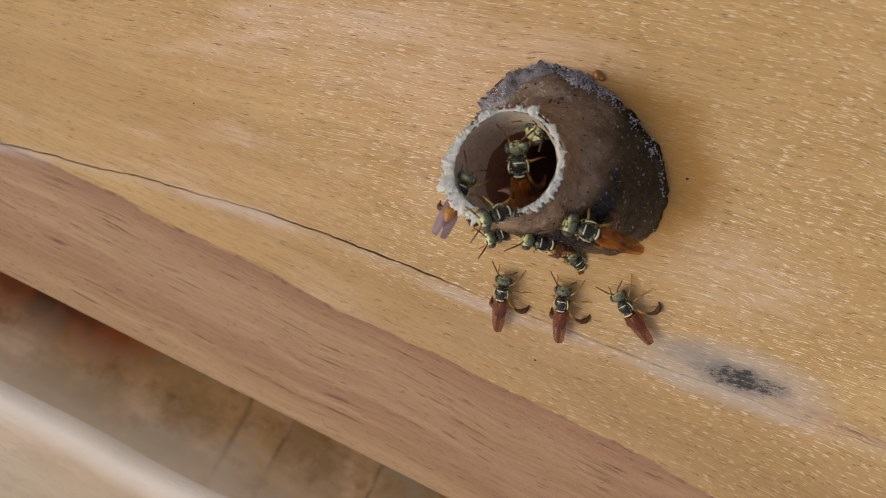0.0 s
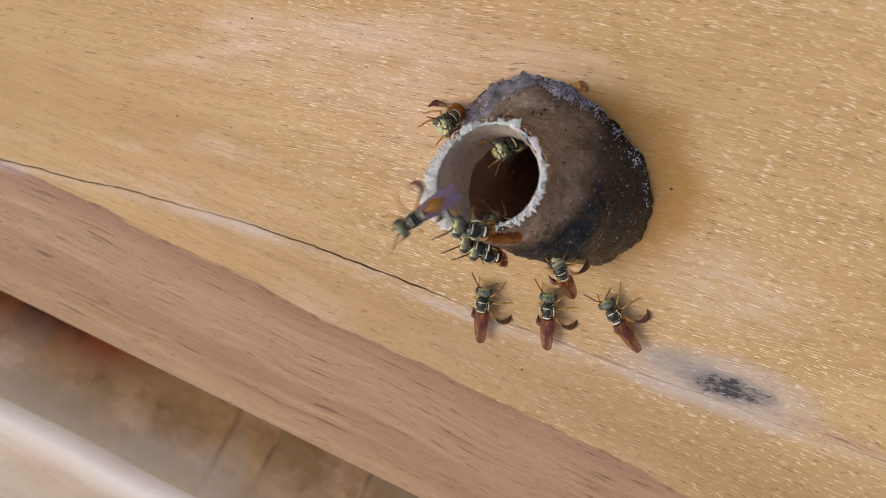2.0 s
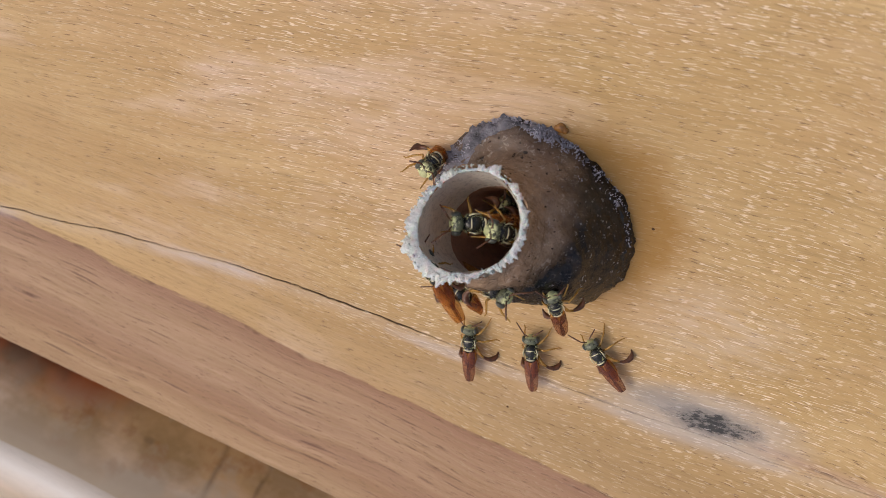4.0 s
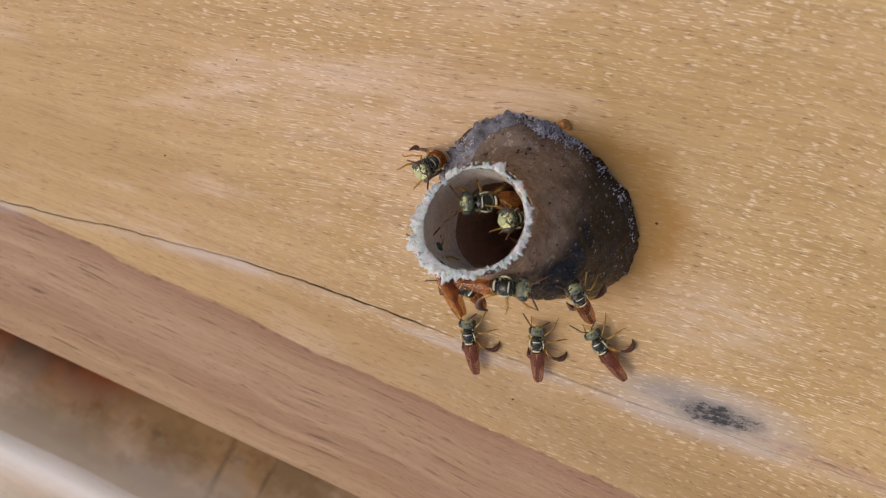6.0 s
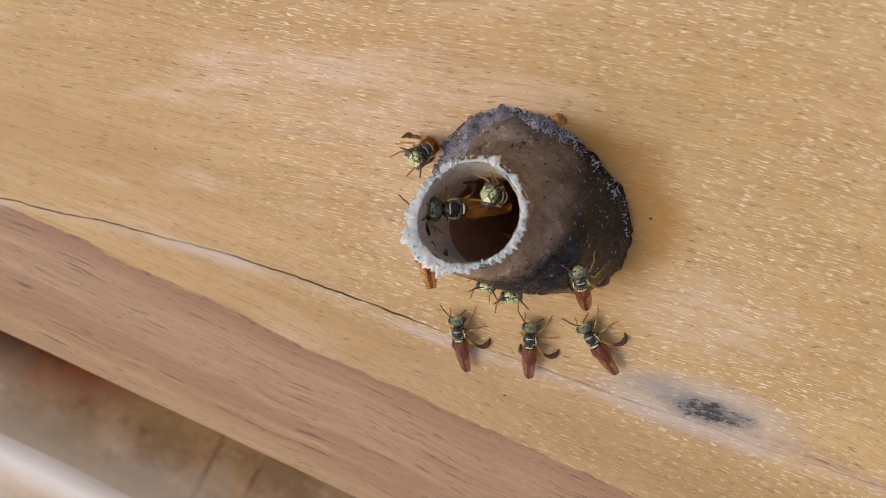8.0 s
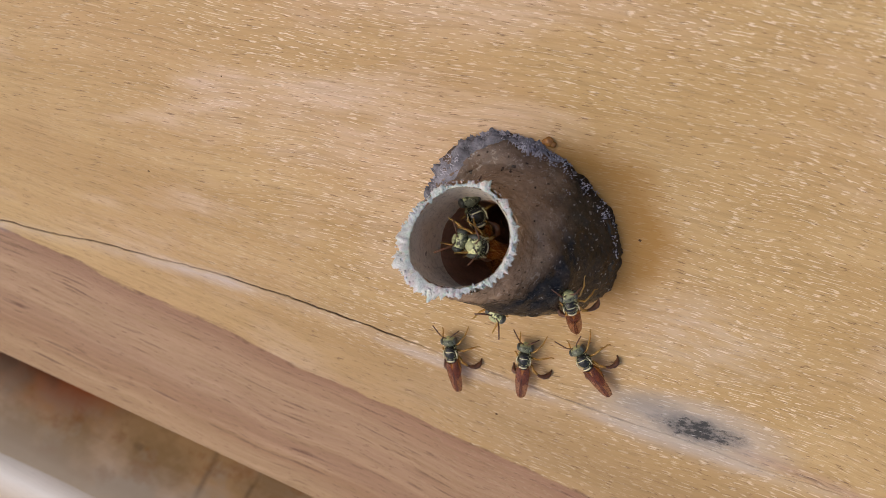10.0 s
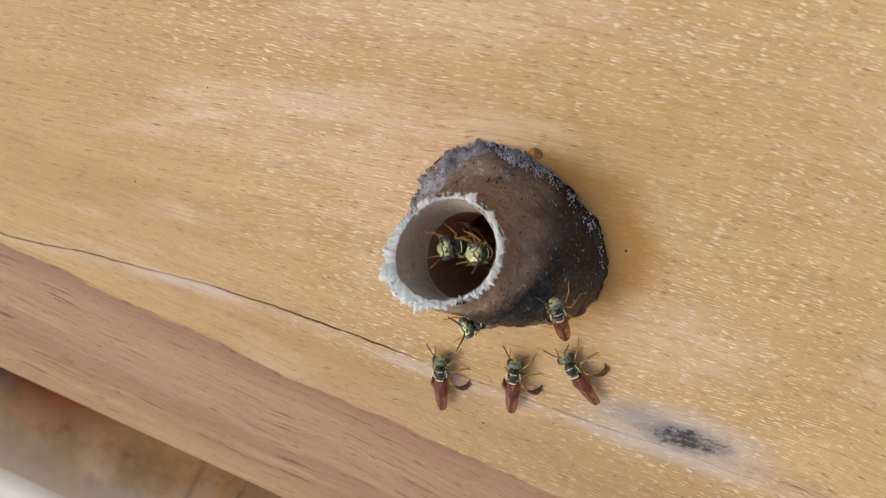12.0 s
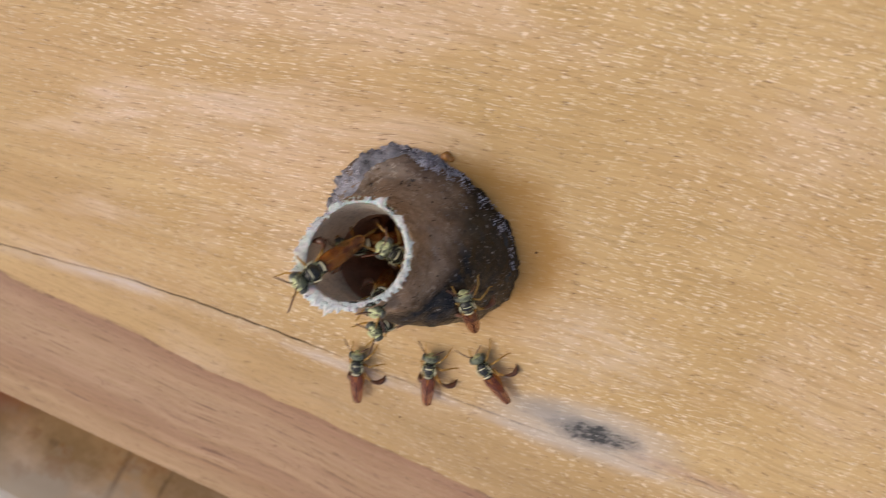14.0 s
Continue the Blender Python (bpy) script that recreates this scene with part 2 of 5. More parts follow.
        colour = n.mix(n.math("MULTIPLY", n.ramp(soak_shade, (0.50, 1.0), (1.0, 0.0)), 0.80), colour, (0.34, 0.17, 0.03))
        # chalky streaks between the tube and the bruise
        wx = n.math("MULTIPLY", n.math("SUBTRACT", x, 0.0165), 120.0)
        wz = n.math("MULTIPLY", n.math("SUBTRACT", n.math("ADD", z, 0.0015), n.math("MULTIPLY", n.math("SUBTRACT", x, 0.0165), 0.12)), 200.0)
        chalk = n.ramp(n.math("ADD", n.math("MULTIPLY", wx, wx), n.math("MULTIPLY", wz, wz)), (0.1, 1.0), (1.3, 0.0))
        chalk = n.math("MULTIPLY", chalk, n.ramp(n.noise(1100, 4, 0.65, n.join(n.math("MULTIPLY", x, 0.22), y, v)), (0.38, 0.1), (0.60, 1.0)))
        colour = n.mix(n.math("MULTIPLY", chalk, 0.34), colour, (0.66, 0.55, 0.43))
        # greyed fibres along the crack
        line = n.ramp(n.math("MULTIPLY", n.math("ADD", x, 0.09), 1 / 0.15), *[((q + 90) / 150, (crack_z(q) + 40) / 40) for q in (-90, -50, -39, -25, -13, -4, 12, 28, 60)])
        off = n.math("ADD", n.math("SUBTRACT", n.math("ADD", n.math("MULTIPLY", z, 25.0), 1.0), line), n.math("MULTIPLY", n.math("SUBTRACT", n.noise(260, 3), 0.5), 0.012))
        smear = n.math("SUBTRACT", 1.0, n.math("ABSOLUTE", n.math("MULTIPLY", n.math("ADD", off, 0.011), 42.0)), clamp=True)
        smear = n.math("MULTIPLY", smear, n.ramp(n.noise(170, 4, 0.65, n.join(n.math("MULTIPLY", x, 0.4), y, z)), (0.34, 0.1), (0.56, 1.0)))
        patches = n.ramp(n.math("MULTIPLY", n.math("ADD", x, 0.06), 1 / 0.08), (0.10, 0.75), (0.33, 0.55), (0.37, 1.0), (0.45, 1.0), (0.49, 0.25), (0.65, 0.25), (0.69, 1.0), (0.80, 0.8), (1.0, 0.5))
        smear = n.math("MULTIPLY", smear, patches)
        colour = n.mix(n.math("MULTIPLY", smear, 0.62), colour, (0.58, 0.52, 0.50))
        # inside of the crack darkened by depth, its shade put into the colour
        crack_shade = n.math("MULTIPLY", n.math("MULTIPLY", n.math("ADD", y, 0.00006), -9000.0, clamp=True), n.math("SUBTRACT", 1.0, n.math("ABSOLUTE", n.math("MULTIPLY", off, 20.0)), clamp=True))
        colour = n.mix(n.math("MULTIPLY", crack_shade, 0.85), colour, (0.15, 0.078, 0.042))
        tail = n.math("ADD", n.math("SUBTRACT", z, n.math("MULTIPLY", n.math("SUBTRACT", x, 0.024), 0.06)), n.math("ADD", 0.0102, n.math("MULTIPLY", n.math("SUBTRACT", n.noise(160, 3), 0.5), 0.0012)))
        begun = n.math("MULTIPLY", n.math("SUBTRACT", x, 0.0225), 500.0, clamp=True)
        rosy = n.math("MULTIPLY", n.math("SUBTRACT", 1.0, n.math("MULTIPLY", n.math("ABSOLUTE", tail), 1000.0), clamp=True), begun)
        colour = n.mix(n.math("MULTIPLY", rosy, 0.5), colour, (0.44, 0.29, 0.22))
        seam = n.math("SUBTRACT", 1.0, n.math("MULTIPLY", n.math("ABSOLUTE", tail), 2600.0), clamp=True)
        seam = n.math("MULTIPLY", n.math("MULTIPLY", seam, begun), n.ramp(n.noise(3000, 3, 0.6, n.join(n.math("MULTIPLY", x, 0.08), y, n.math("ADD", tail, 0.3))), (0.50, 0.0), (0.60, 1.0)))
        colour = n.mix(n.math("MULTIPLY", seam, 0.8), colour, (0.10, 0.055, 0.035))
        # fine broken split between the standing bees and the bruise
        hairline = n.math("SUBTRACT", 1.0, n.math("ABSOLUTE", n.math("MULTIPLY", off, 300.0)), clamp=True)
        hairline = n.math("MULTIPLY", hairline, n.ramp(n.math("MULTIPLY", n.math("ADD", x, 0.002), 1 / 0.02), (0.0, 0.0), (0.08, 1.0), (0.75, 0.8), (0.9, 0.0)))
        hairline = n.math("MULTIPLY", hairline, n.ramp(n.noise(420, 3, 0.6), (0.45, 0.1), (0.55, 1.0)))
        colour = n.mix(n.math("MULTIPLY", hairline, 0.7), colour, (0.16, 0.11, 0.09))
        # grey weathered halo with a black bruise in it
        dx = n.math("SUBTRACT", x, 0.0199)
        dz = n.math("SUBTRACT", n.math("SUBTRACT", z, -0.0101), n.math("MULTIPLY", dx, 0.11))
        gx, gz = n.math("MULTIPLY", n.math("ADD", dx, 0.001), 92.0), n.math("MULTIPLY", dz, 270.0)
        r = n.math("ADD", n.math("MULTIPLY", gx, gx), n.math("MULTIPLY", gz, gz))
        r = n.math("ADD", r, n.math("MULTIPLY", n.math("SUBTRACT", n.noise(420, 4, 0.65, short), 0.5), 1.3))
        colour = n.mix(n.math("MULTIPLY", n.ramp(r, (0.0, 1.0), (1.0, 0.0)), 0.66), colour, (0.42, 0.395, 0.37))
        hx, hz = n.math("MULTIPLY", dx, 200.0), n.math("MULTIPLY", n.math("SUBTRACT", dz, n.math("MULTIPLY", dx, 0.05)), 620.0)
        smudge = n.math("ADD", n.math("MULTIPLY", hx, hx), n.math("MULTIPLY", hz, hz))
        rag = n.noise(1500, 4, 0.7, n.join(n.math("MULTIPLY", x, 0.35), y, z))
        smoke = n.math("ADD", smudge, n.math("MULTIPLY", n.math("SUBTRACT", rag, 0.5), 1.7))
        colour = n.mix(n.math("MULTIPLY", n.ramp(smoke, (0.0, 1.0), (1.9, 0.0)), 0.85), colour, (0.13, 0.124, 0.12))
        ux, uz = n.math("MULTIPLY", n.math("ADD", dx, 0.0042), 230.0), n.math("MULTIPLY", n.math("SUBTRACT", dz, 0.0007), 640.0)
        wisp = n.math("ADD", n.math("ADD", n.math("MULTIPLY", ux, ux), n.math("MULTIPLY", uz, uz)), n.math("MULTIPLY", n.math("SUBTRACT", rag, 0.5), 1.2))
        colour = n.mix(n.math("MULTIPLY", n.ramp(wisp, (0.0, 1.0), (1.0, 0.0)), 0.5), colour, (0.20, 0.185, 0.17))
        bits = n.math("ADD", n.math("MULTIPLY", smudge, 0.8), n.math("MULTIPLY", n.math("SUBTRACT", n.noise(2600, 5, 0.75, n.join(n.math("MULTIPLY", x, 0.30), y, n.math("ADD", v, 0.02))), 0.5), 3.2))
        colour = n.mix(n.math("MULTIPLY", n.ramp(bits, (0.0, 1.0), (0.3, 0.0)), 0.85), colour, (0.022, 0.024, 0.024))
        # pale glints among the black bits, painted into the colour
        glint = n.math("ADD", n.math("MULTIPLY", smudge, 0.35), n.math("SUBTRACT", 1.0, n.ramp(n.noise(5200, 3, 0.6, short), (0.60, 0.0), (0.66, 1.0))))
        colour = n.mix(n.math("MULTIPLY", n.ramp(glint, (0.1, 1.0), (0.5, 0.0)), 0.5), colour, (0.6, 0.58, 0.54))
        # pale dried filler in the crack
        fx = n.math("MULTIPLY", n.math("ADD", x, 0.0035), 130.0)
        fz = n.math("MULTIPLY", n.math("SUBTRACT", n.math("ADD", z, 0.0147), n.math("MULTIPLY", x, 0.09)), 1500.0)
        fill = n.math("ADD", n.math("MULTIPLY", fx, fx), n.math("MULTIPLY", fz, fz))
        fill = n.math("ADD", fill, n.math("MULTIPLY", n.math("SUBTRACT", n.noise(1200, 4, 0.7, short), 0.5), 1.5))
        colour = n.mix(n.math("MULTIPLY", n.ramp(fill, (0.2, 1.0), (1.0, 0.0)), 0.35), colour, (0.56, 0.50, 0.46))
    shine = n.math("SUBTRACT", 0.55, n.math("MULTIPLY", lit, 0.22))
    bump = n.math("ADD", n.math("MULTIPLY", fibre, 0.7), n.math("MULTIPLY", pores, -1.0))
    return n.done(colour, shine, bump, 0.5 * grain, 0.0002, Specular_IOR_Level=0.25)


YELLOW = wood("yellow_wood", (0.575, 0.398, 0.188), (0.452, 0.29, 0.115), (0.41, 0.264, 0.163), 0.26, -0.0218, True, pore_glints=0.72)
LOWER = wood("greyed_wood", (0.50, 0.335, 0.160), (0.34, 0.21, 0.085), (0.3, 0.2, 0.12), 0.02, pore_glints=0.0, saw=0.75, grain=0.12)
PALE = wood("pale_wood", (0.50, 0.445, 0.345), (0.40, 0.345, 0.25), (0.5, 0.4, 0.3), 0.02, pore_glints=0.1, grain=0.4, edge_highlight=True)


def speckled(name, a, b, size, rough=0.5, strength=0.5, depth=0.0002, pits=0.0, gloss=None, **more):
    n = Nodes(name)
    big, fine = n.noise(size, 4), n.noise(size * 7, 4, 0.7)
    colour = n.mix(n.ramp(big, (0.3, 0.0), (0.7, 1.0)), a, b)
    colour = n.mix(n.math("MULTIPLY", n.ramp(fine, (0.35, 1.0), (0.5, 0.0)), 0.5), colour, tuple(0.45 * c for c in a))
    if pits:
        spots = n.ramp(n.noise(size * 4, 2, 0.5), (0.70, 0.0), (0.74, 1.0))
        colour = n.mix(n.math("MULTIPLY", spots, pits), colour, (0.015, 0.01, 0.008))
    if gloss:
        rough = n.ramp(n.noise(size * 2.5, 3), (0.4, gloss), (0.62, rough))
    return n.done(colour, rough, n.math("ADD", big, n.math("MULTIPLY", fine, 0.6)), strength, depth, **more)


def cerumen():
    """Brown wax wall that runs into glossy black resin towards the wood, most of it on one side, where the black also
    paints shade.
    """
    n = Nodes("brown_cerumen")
    x, z, h = n.sep()
    big, mid, fine = n.noise(330, 4), n.noise(1100, 4, 0.65), n.noise(3200, 4, 0.7)
    wax = n.mix(n.ramp(big, (0.32, 0.0), (0.68, 1.0)), (0.54, 0.38, 0.25), (0.38, 0.235, 0.14))
    wax = n.mix(n.math("MULTIPLY", n.ramp(mid, (0.36, 1.0), (0.50, 0.0)), 0.35), wax, (0.13, 0.075, 0.045))
    wax = n.mix(n.math("MULTIPLY", n.ramp(fine, (0.56, 0.0), (0.70, 1.0)), 0.45), wax, (0.36, 0.29, 0.21))
    black = n.mix(n.ramp(mid, (0.4, 0.0), (0.7, 1.0)), (0.006, 0.005, 0.005), (0.03, 0.025, 0.022))
    # reach of the resin, widened on the right to paint in that side's shade
    edge = n.math("ADD", n.math("SUBTRACT", n.math("MULTIPLY", x, 0.80), n.math("MULTIPLY", z, 0.95)), 0.0098)
    edge = n.math("ADD", edge, n.math("MULTIPLY", n.math("SUBTRACT", big, 0.5), 0.006))
    edge = n.math("ADD", edge, n.math("MULTIPLY", n.math("MAXIMUM", n.math("SUBTRACT", -0.0012, z), 0.0), 0.9))
    edge = n.math("MAXIMUM", edge, n.math("ADD", n.math("ADD", n.math("MULTIPLY", z, 0.10), 0.0010), n.math("MULTIPLY", n.math("SUBTRACT", mid, 0.5), 0.004)))
    resin = n.math("ADD", n.math("MULTIPLY", n.math("SUBTRACT", edge, h), 280), 0.35, clamp=True)
    mid_brown = n.math("ADD", n.math("MULTIPLY", n.math("SUBTRACT", edge, h), 160), 0.5, clamp=True)
    wax = n.mix(mid_brown, wax, n.mix(mid, (0.13, 0.07, 0.04), (0.26, 0.16, 0.10)))
    colour = n.mix(n.math("MULTIPLY", resin, n.ramp(n.noise(700, 4, 0.6), (0.25, 0.8), (0.5, 1.0))), wax, black)
    pits = n.ramp(n.noise(1700, 2, 0.5), (0.66, 0.0), (0.70, 1.0))
    colour = n.mix(n.math("MULTIPLY", pits, 0.85), colour, (0.012, 0.008, 0.007))
    grit = n.ramp(n.noise(2100, 3, 0.65, warp=1.2), (0.58, 0.0), (0.66, 1.0))
    colour = n.mix(n.math("MULTIPLY", grit, n.math("SUBTRACT", 0.5, n.math("MULTIPLY", resin, 0.42))), colour, (0.66, 0.54, 0.42))
    murk = n.math("MULTIPLY", n.ramp(n.noise(210, 3, 0.55), (0.50, 0.0), (0.62, 1.0)), resin)
    colour = n.mix(n.math("MULTIPLY", murk, 0.45), colour, (0.085, 0.078, 0.06))
    # pale specks put into the colour for the sparkle on the dark resin
    specks = n.math("MULTIPLY", n.ramp(n.noise(2600, 3, 0.6), (0.625, 0.0), (0.67, 1.0)), n.math("MULTIPLY", mid_brown, n.ramp(n.noise(500, 2), (0.42, 0.15), (0.6, 0.9))))
    colour = n.mix(specks, colour, (0.50, 0.47, 0.45))
    gloss = n.ramp(n.noise(1300, 3), (0.45, 0.05), (0.60, 0.26))
    rough = n.mix(resin, (0.24, 0.24, 0.24), gloss)
    dull = n.math("SUBTRACT", 1.0, n.math("MULTIPLY", resin, 0.6))
    bump = n.math("ADD", n.math("ADD", big, n.math("MULTIPLY", n.math("MULTIPLY", mid, 0.7), dull)), n.math("MULTIPLY", n.math("MULTIPLY", pits, dull), -0.6))
    fine = n.math("MULTIPLY", fine, dull)
    return n.done(colour, rough, n.math("ADD", bump, n.math("MULTIPLY", fine, 0.3)), 0.8, 0.0005, Specular_IOR_Level=0.5, thin=0.3)


CERUMEN = cerumen()
LINING = speckled("pale_wax_lining", (0.90, 0.86, 0.76), (0.80, 0.74, 0.62), 420, 0.5, 0.6, 0.0002, 0.6, thin=0.45)
TUNNEL = speckled("dark_tunnel_wax", (0.48, 0.27, 0.17), (0.32, 0.17, 0.10), 420, 0.45, 0.5, 0.0002)
WAX = speckled("white_wax", (0.76, 0.765, 0.72), (0.56, 0.565, 0.53), 1400, 0.6, 0.7, 0.0002, Subsurface_Weight=0.3, Subsurface_Scale=0.0006)
CRYSTAL = speckled("violet_grey_resin", (0.30, 0.285, 0.315), (0.012, 0.012, 0.016), 620, 0.3, 0.8, 0.0004, 0.0, 0.05)
FIBRE = speckled("pale_violet_fibre", (0.74, 0.71, 0.76), (0.22, 0.20, 0.24), 1100, 0.2)
PITCH = speckled("black_pitch", (0.008, 0.007, 0.006), (0.030, 0.027, 0.022), 330, 0.12, 0.35, 0.0003, 0.0, 0.03)
SPECK = speckled("brown_resin_drop", (0.12, 0.055, 0.02), (0.05, 0.025, 0.012), 2500, 0.25, 0.4, 0.0001)
LUMP = speckled("amber_resin", (0.42, 0.19, 0.04), (0.16, 0.06, 0.015), 1500, 0.15, 0.5, 0.0001)
DARK = speckled("dark_void", (0.035, 0.016, 0.01), (0.02, 0.01, 0.006), 200, 0.8)

BLACK = speckled("black_shell", (0.012, 0.011, 0.010), (0.032, 0.031, 0.022), 1500, 0.13, 0.5, 0.00006)
n = Nodes("green_grey_fuzz")
fx, fy, fz = n.sep()
front = n.ramp(n.math("MULTIPLY", n.math("SUBTRACT", n.math("ADD", fy, n.math("MULTIPLY", fz, -0.45)), 0.00080), 1600.0), (0.0, 0.0), (0.5, 1.0))
tone = n.mix(front, (0.13, 0.14, 0.085), (0.74, 0.76, 0.38))
FUZZ = n.done(n.mix(n.ramp(n.noise(2300, 4, 0.7), (0.52, 0.0), (0.59, 0.92)), tone, (0.018, 0.019, 0.014)), 0.12, n.noise(3600, 3), 0.9, 0.0001)
FACE = speckled("pale_yellow_face", (0.58, 0.60, 0.30), (0.30, 0.32, 0.15), 2600, 0.5, 0.3, 0.00005)
CREAM = speckled("cream_stripe", (0.74, 0.70, 0.46), (0.58, 0.52, 0.30), 2600, 0.45, 0.2, 0.00005)
AMBER = speckled("amber_shell", (0.60, 0.33, 0.07), (0.36, 0.15, 0.03), 1300, 0.2, 0.4, 0.00006, clear=(0.40, (1.0, 0.62, 0.20)))
LEG = speckled("amber_leg", (0.62, 0.42, 0.13), (0.48, 0.27, 0.06), 1800, 0.25, 0.3, 0.00005, clear=(0.42, (1.0, 0.72, 0.30)))
EYE = speckled("grey_eye", (0.09, 0.096, 0.075), (0.035, 0.038, 0.03), 4000, 0.28, 0.2, 0.00003)
DARKLEG = speckled("dark_brown_leg", (0.15, 0.055, 0.018), (0.06, 0.022, 0.01), 2500, 0.35, 0.3, 0.00005)
n = Nodes("brown_wing")
WING = n.done(n.mix(n.ramp(n.noise(1600, 3), (0.35, 0.0), (0.65, 1.0)), (0.15, 0.058, 0.036), (0.085, 0.03, 0.02)), 0.16, n.noise(2500, 3), 0.7, 0.00006, clear=(0.36, (1.0, 0.66, 0.40)))
n = Nodes("amber_wing")
AMBER_WING = n.done(n.mix(n.ramp(n.noise(1100, 3), (0.4, 0.0), (0.6, 1.0)), (0.40, 0.17, 0.035), (0.12, 0.04, 0.02)), 0.12, n.noise(2500, 3), 0.7, 0.00006, clear=(0.48, (1.0, 0.66, 0.28)))
# the wings' violet sheen is given as their base colour
n = Nodes("violet_wing")
SHEEN = n.done(n.mix(n.noise(900, 3), (0.34, 0.26, 0.40), (0.20, 0.13, 0.20)), 0.22, n.noise(2500, 3), 0.4, 0.00004, Alpha=0.75)


# ---- mesh helpers ----
def linked(name, bm, material, parent=None, label="", smooth=True):
    me = bpy.data.meshes.new(name)
    bm.to_mesh(me)
    bm.free()
    for m in material if isinstance(material, (list, tuple)) else [material]:
        me.materials.append(m)
    if smooth:
        for p in me.polygons:
            p.use_smooth = True
    ob = new(name, me)
    if parent:
        ob.parent = parent
    if label:
        tagged(ob, label)
    return ob


def part(name, bm, material, parent, label=""):
    return linked(name, bm, material, parent, label)


def grid_faces(bm, rows, closed=False, mat=0):
    for a, b in zip(rows, rows[1:]):
        k = len(a)
        for i in range(k if closed else k - 1):
            f = bm.faces.new((a[i], a[(i + 1) % k], b[(i + 1) % k], b[i]))
            f.material_index = mat


# ---- boards ----
def crack_wide(x):
    return float(np.interp(x, [-90, -40, -25, -12, -3, 2], [1.0, 1.0, 0.8, 1.25, 0.8, 0.7]))


def crack_deep(x):
    return float(np.interp(x, [-90, -34, -31, -25, -22, -8, -6, 2, 40], [0.45, 0.35, 0.12, 0.12, 1.2, 1.0, 0.08, 0.05, 0.05]))


BORE = (-1.0, 0.8, 5.2)


def front_board():
    bm = bmesh.new()
    xs = [-100 + 0.5 * i for i in range(361)]
    offs = [-0.9, -0.6, -0.15, -0.085, 0.0, 0.085, 0.15, 0.6, 0.9]
    rows = []
    for f in [0, 0.012, 0.03] + [0.03 + 0.9 * k / 9 for k in range(1, 10)]:
        rows.append([(x, 0.9 * (1 - f / 0.03) ** 2 if f < 0.03 else 0.0, -36.33 + f * (crack_z(x) + 36.33 - 1.5)) for x in xs])
    for o in offs:
        row = []
        for x in xs:
            jag = 0.10 * noise.noise((x * 1.7, 0, 3)) + 0.10 * noise.noise((x * 0.6, 0, 9)) + 0.35 * noise.noise((x * 0.13, 0, 7))
            row.append((x, crack_deep(x) * max(0.0, 1 - (abs(o) / 0.086)), crack_z(x) + jag + o * (0.9 if abs(o) > 0.3 else 0.9 * crack_wide(x) * (1 + 0.5 * noise.noise((x * 0.4, 3, 0)) + 0.6 * noise.noise((x * 2.3, 5, 0))))))
        rows.append(row)
    for k in range(1, 30):
        rows.append([(x, 0.0, crack_z(x) + 1.6 + (60 - crack_z(x) - 1.6) * k / 29) for x in xs])
    depth = [[(x, 22.0, z) for (x, _, z) in r] for r in (rows[0], rows[-1])]
    made = [[bm.verts.new(lay(p)) for p in r] for r in rows]
    grid_faces(bm, made)
    back = [[bm.verts.new(lay(p)) for p in r] for r in depth]
    grid_faces(bm, [back[0], made[0]])
    grid_faces(bm, [made[-1], back[1]])
    gone = [f for f in bm.faces if all(math.hypot(v.co.x / MM - BORE[0], v.co.y / MM - BORE[1]) < BORE[2] and v.co.z > -0.002 for v in f.verts)]
    bmesh.ops.delete(bm, geom=gone, context="FACES")
    bmesh.ops.recalc_face_normals(bm, faces=bm.faces)
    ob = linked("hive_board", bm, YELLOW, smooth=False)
    return tagged(ob, "planed yellow wooden hive board with a long crack", "board", kind="structure")


front_board()


def ledge_board():
    """The board below: a front face and a bevelled top that slopes in behind the upper board; shade at one end is
    painted.
    """
    bm = bmesh.new()
    xs = [-100 + 1.0 * i for i in range(181)]
    prof = [(22.0, -37.6), (15.0, -39.0), (10.5, -41.6), (6.0, -46.5), (2.8, -48.9), (1.5, -49.9), (0.75, -50.8), (0.25, -51.8), (0.0, -53.0), (0.0, -58.0), (0.0, -75.0), (0.0, -110.0), (22.0, -110.0)]
    rows = []
    for k, (y, z) in enumerate(prof):
        row = []
        for x in xs:
            wob = 0.35 * noise.noise((x * 0.06, k, 1)) if 0 < k < 10 else 0
            row.append(bm.verts.new(lay((x, y + wob, z + wob))))
        rows.append(row)
    grid_faces(bm, rows)
    for f in bm.faces:
        f.material_index = 0 if f.calc_center_median().z < -0.0016 else 1
    bmesh.ops.recalc_face_normals(bm, faces=bm.faces)
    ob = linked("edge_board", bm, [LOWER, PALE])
    return tagged(ob, "pale lower hive board with a shaded sloping top edge", "board", kind="structure")


ledge_board()


def plain_slab(name, lo, hi, material, label, category):
    bm = bmesh.new()
    bmesh.ops.create_cube(bm, size=1.0, matrix=Matrix.LocRotScale((Vector(lo) + Vector(hi)) / 2, None, Vector(hi) - Vector(lo)))
    return tagged(linked(name, bm, material, smooth=False), label, category, kind="structure")


plain_slab("hive_box", (-0.1, -0.11, -0.25), (0.08, 0.06, -0.0225), DARK, "dark wooden hive box under the boards", "box")


# ---- entrance tube ----
RIM = np.array((-5.5, -11.05, 3.9))
RIM_N = np.array((-0.12, -0.83, 0.545)) / np.linalg.norm((-0.12, -0.83, 0.545))
PATH = np.array([(-1.2, 0.0, 0.8), (-1.6, -4.6, 0.6), RIM - 5.2 * RIM_N, RIM])


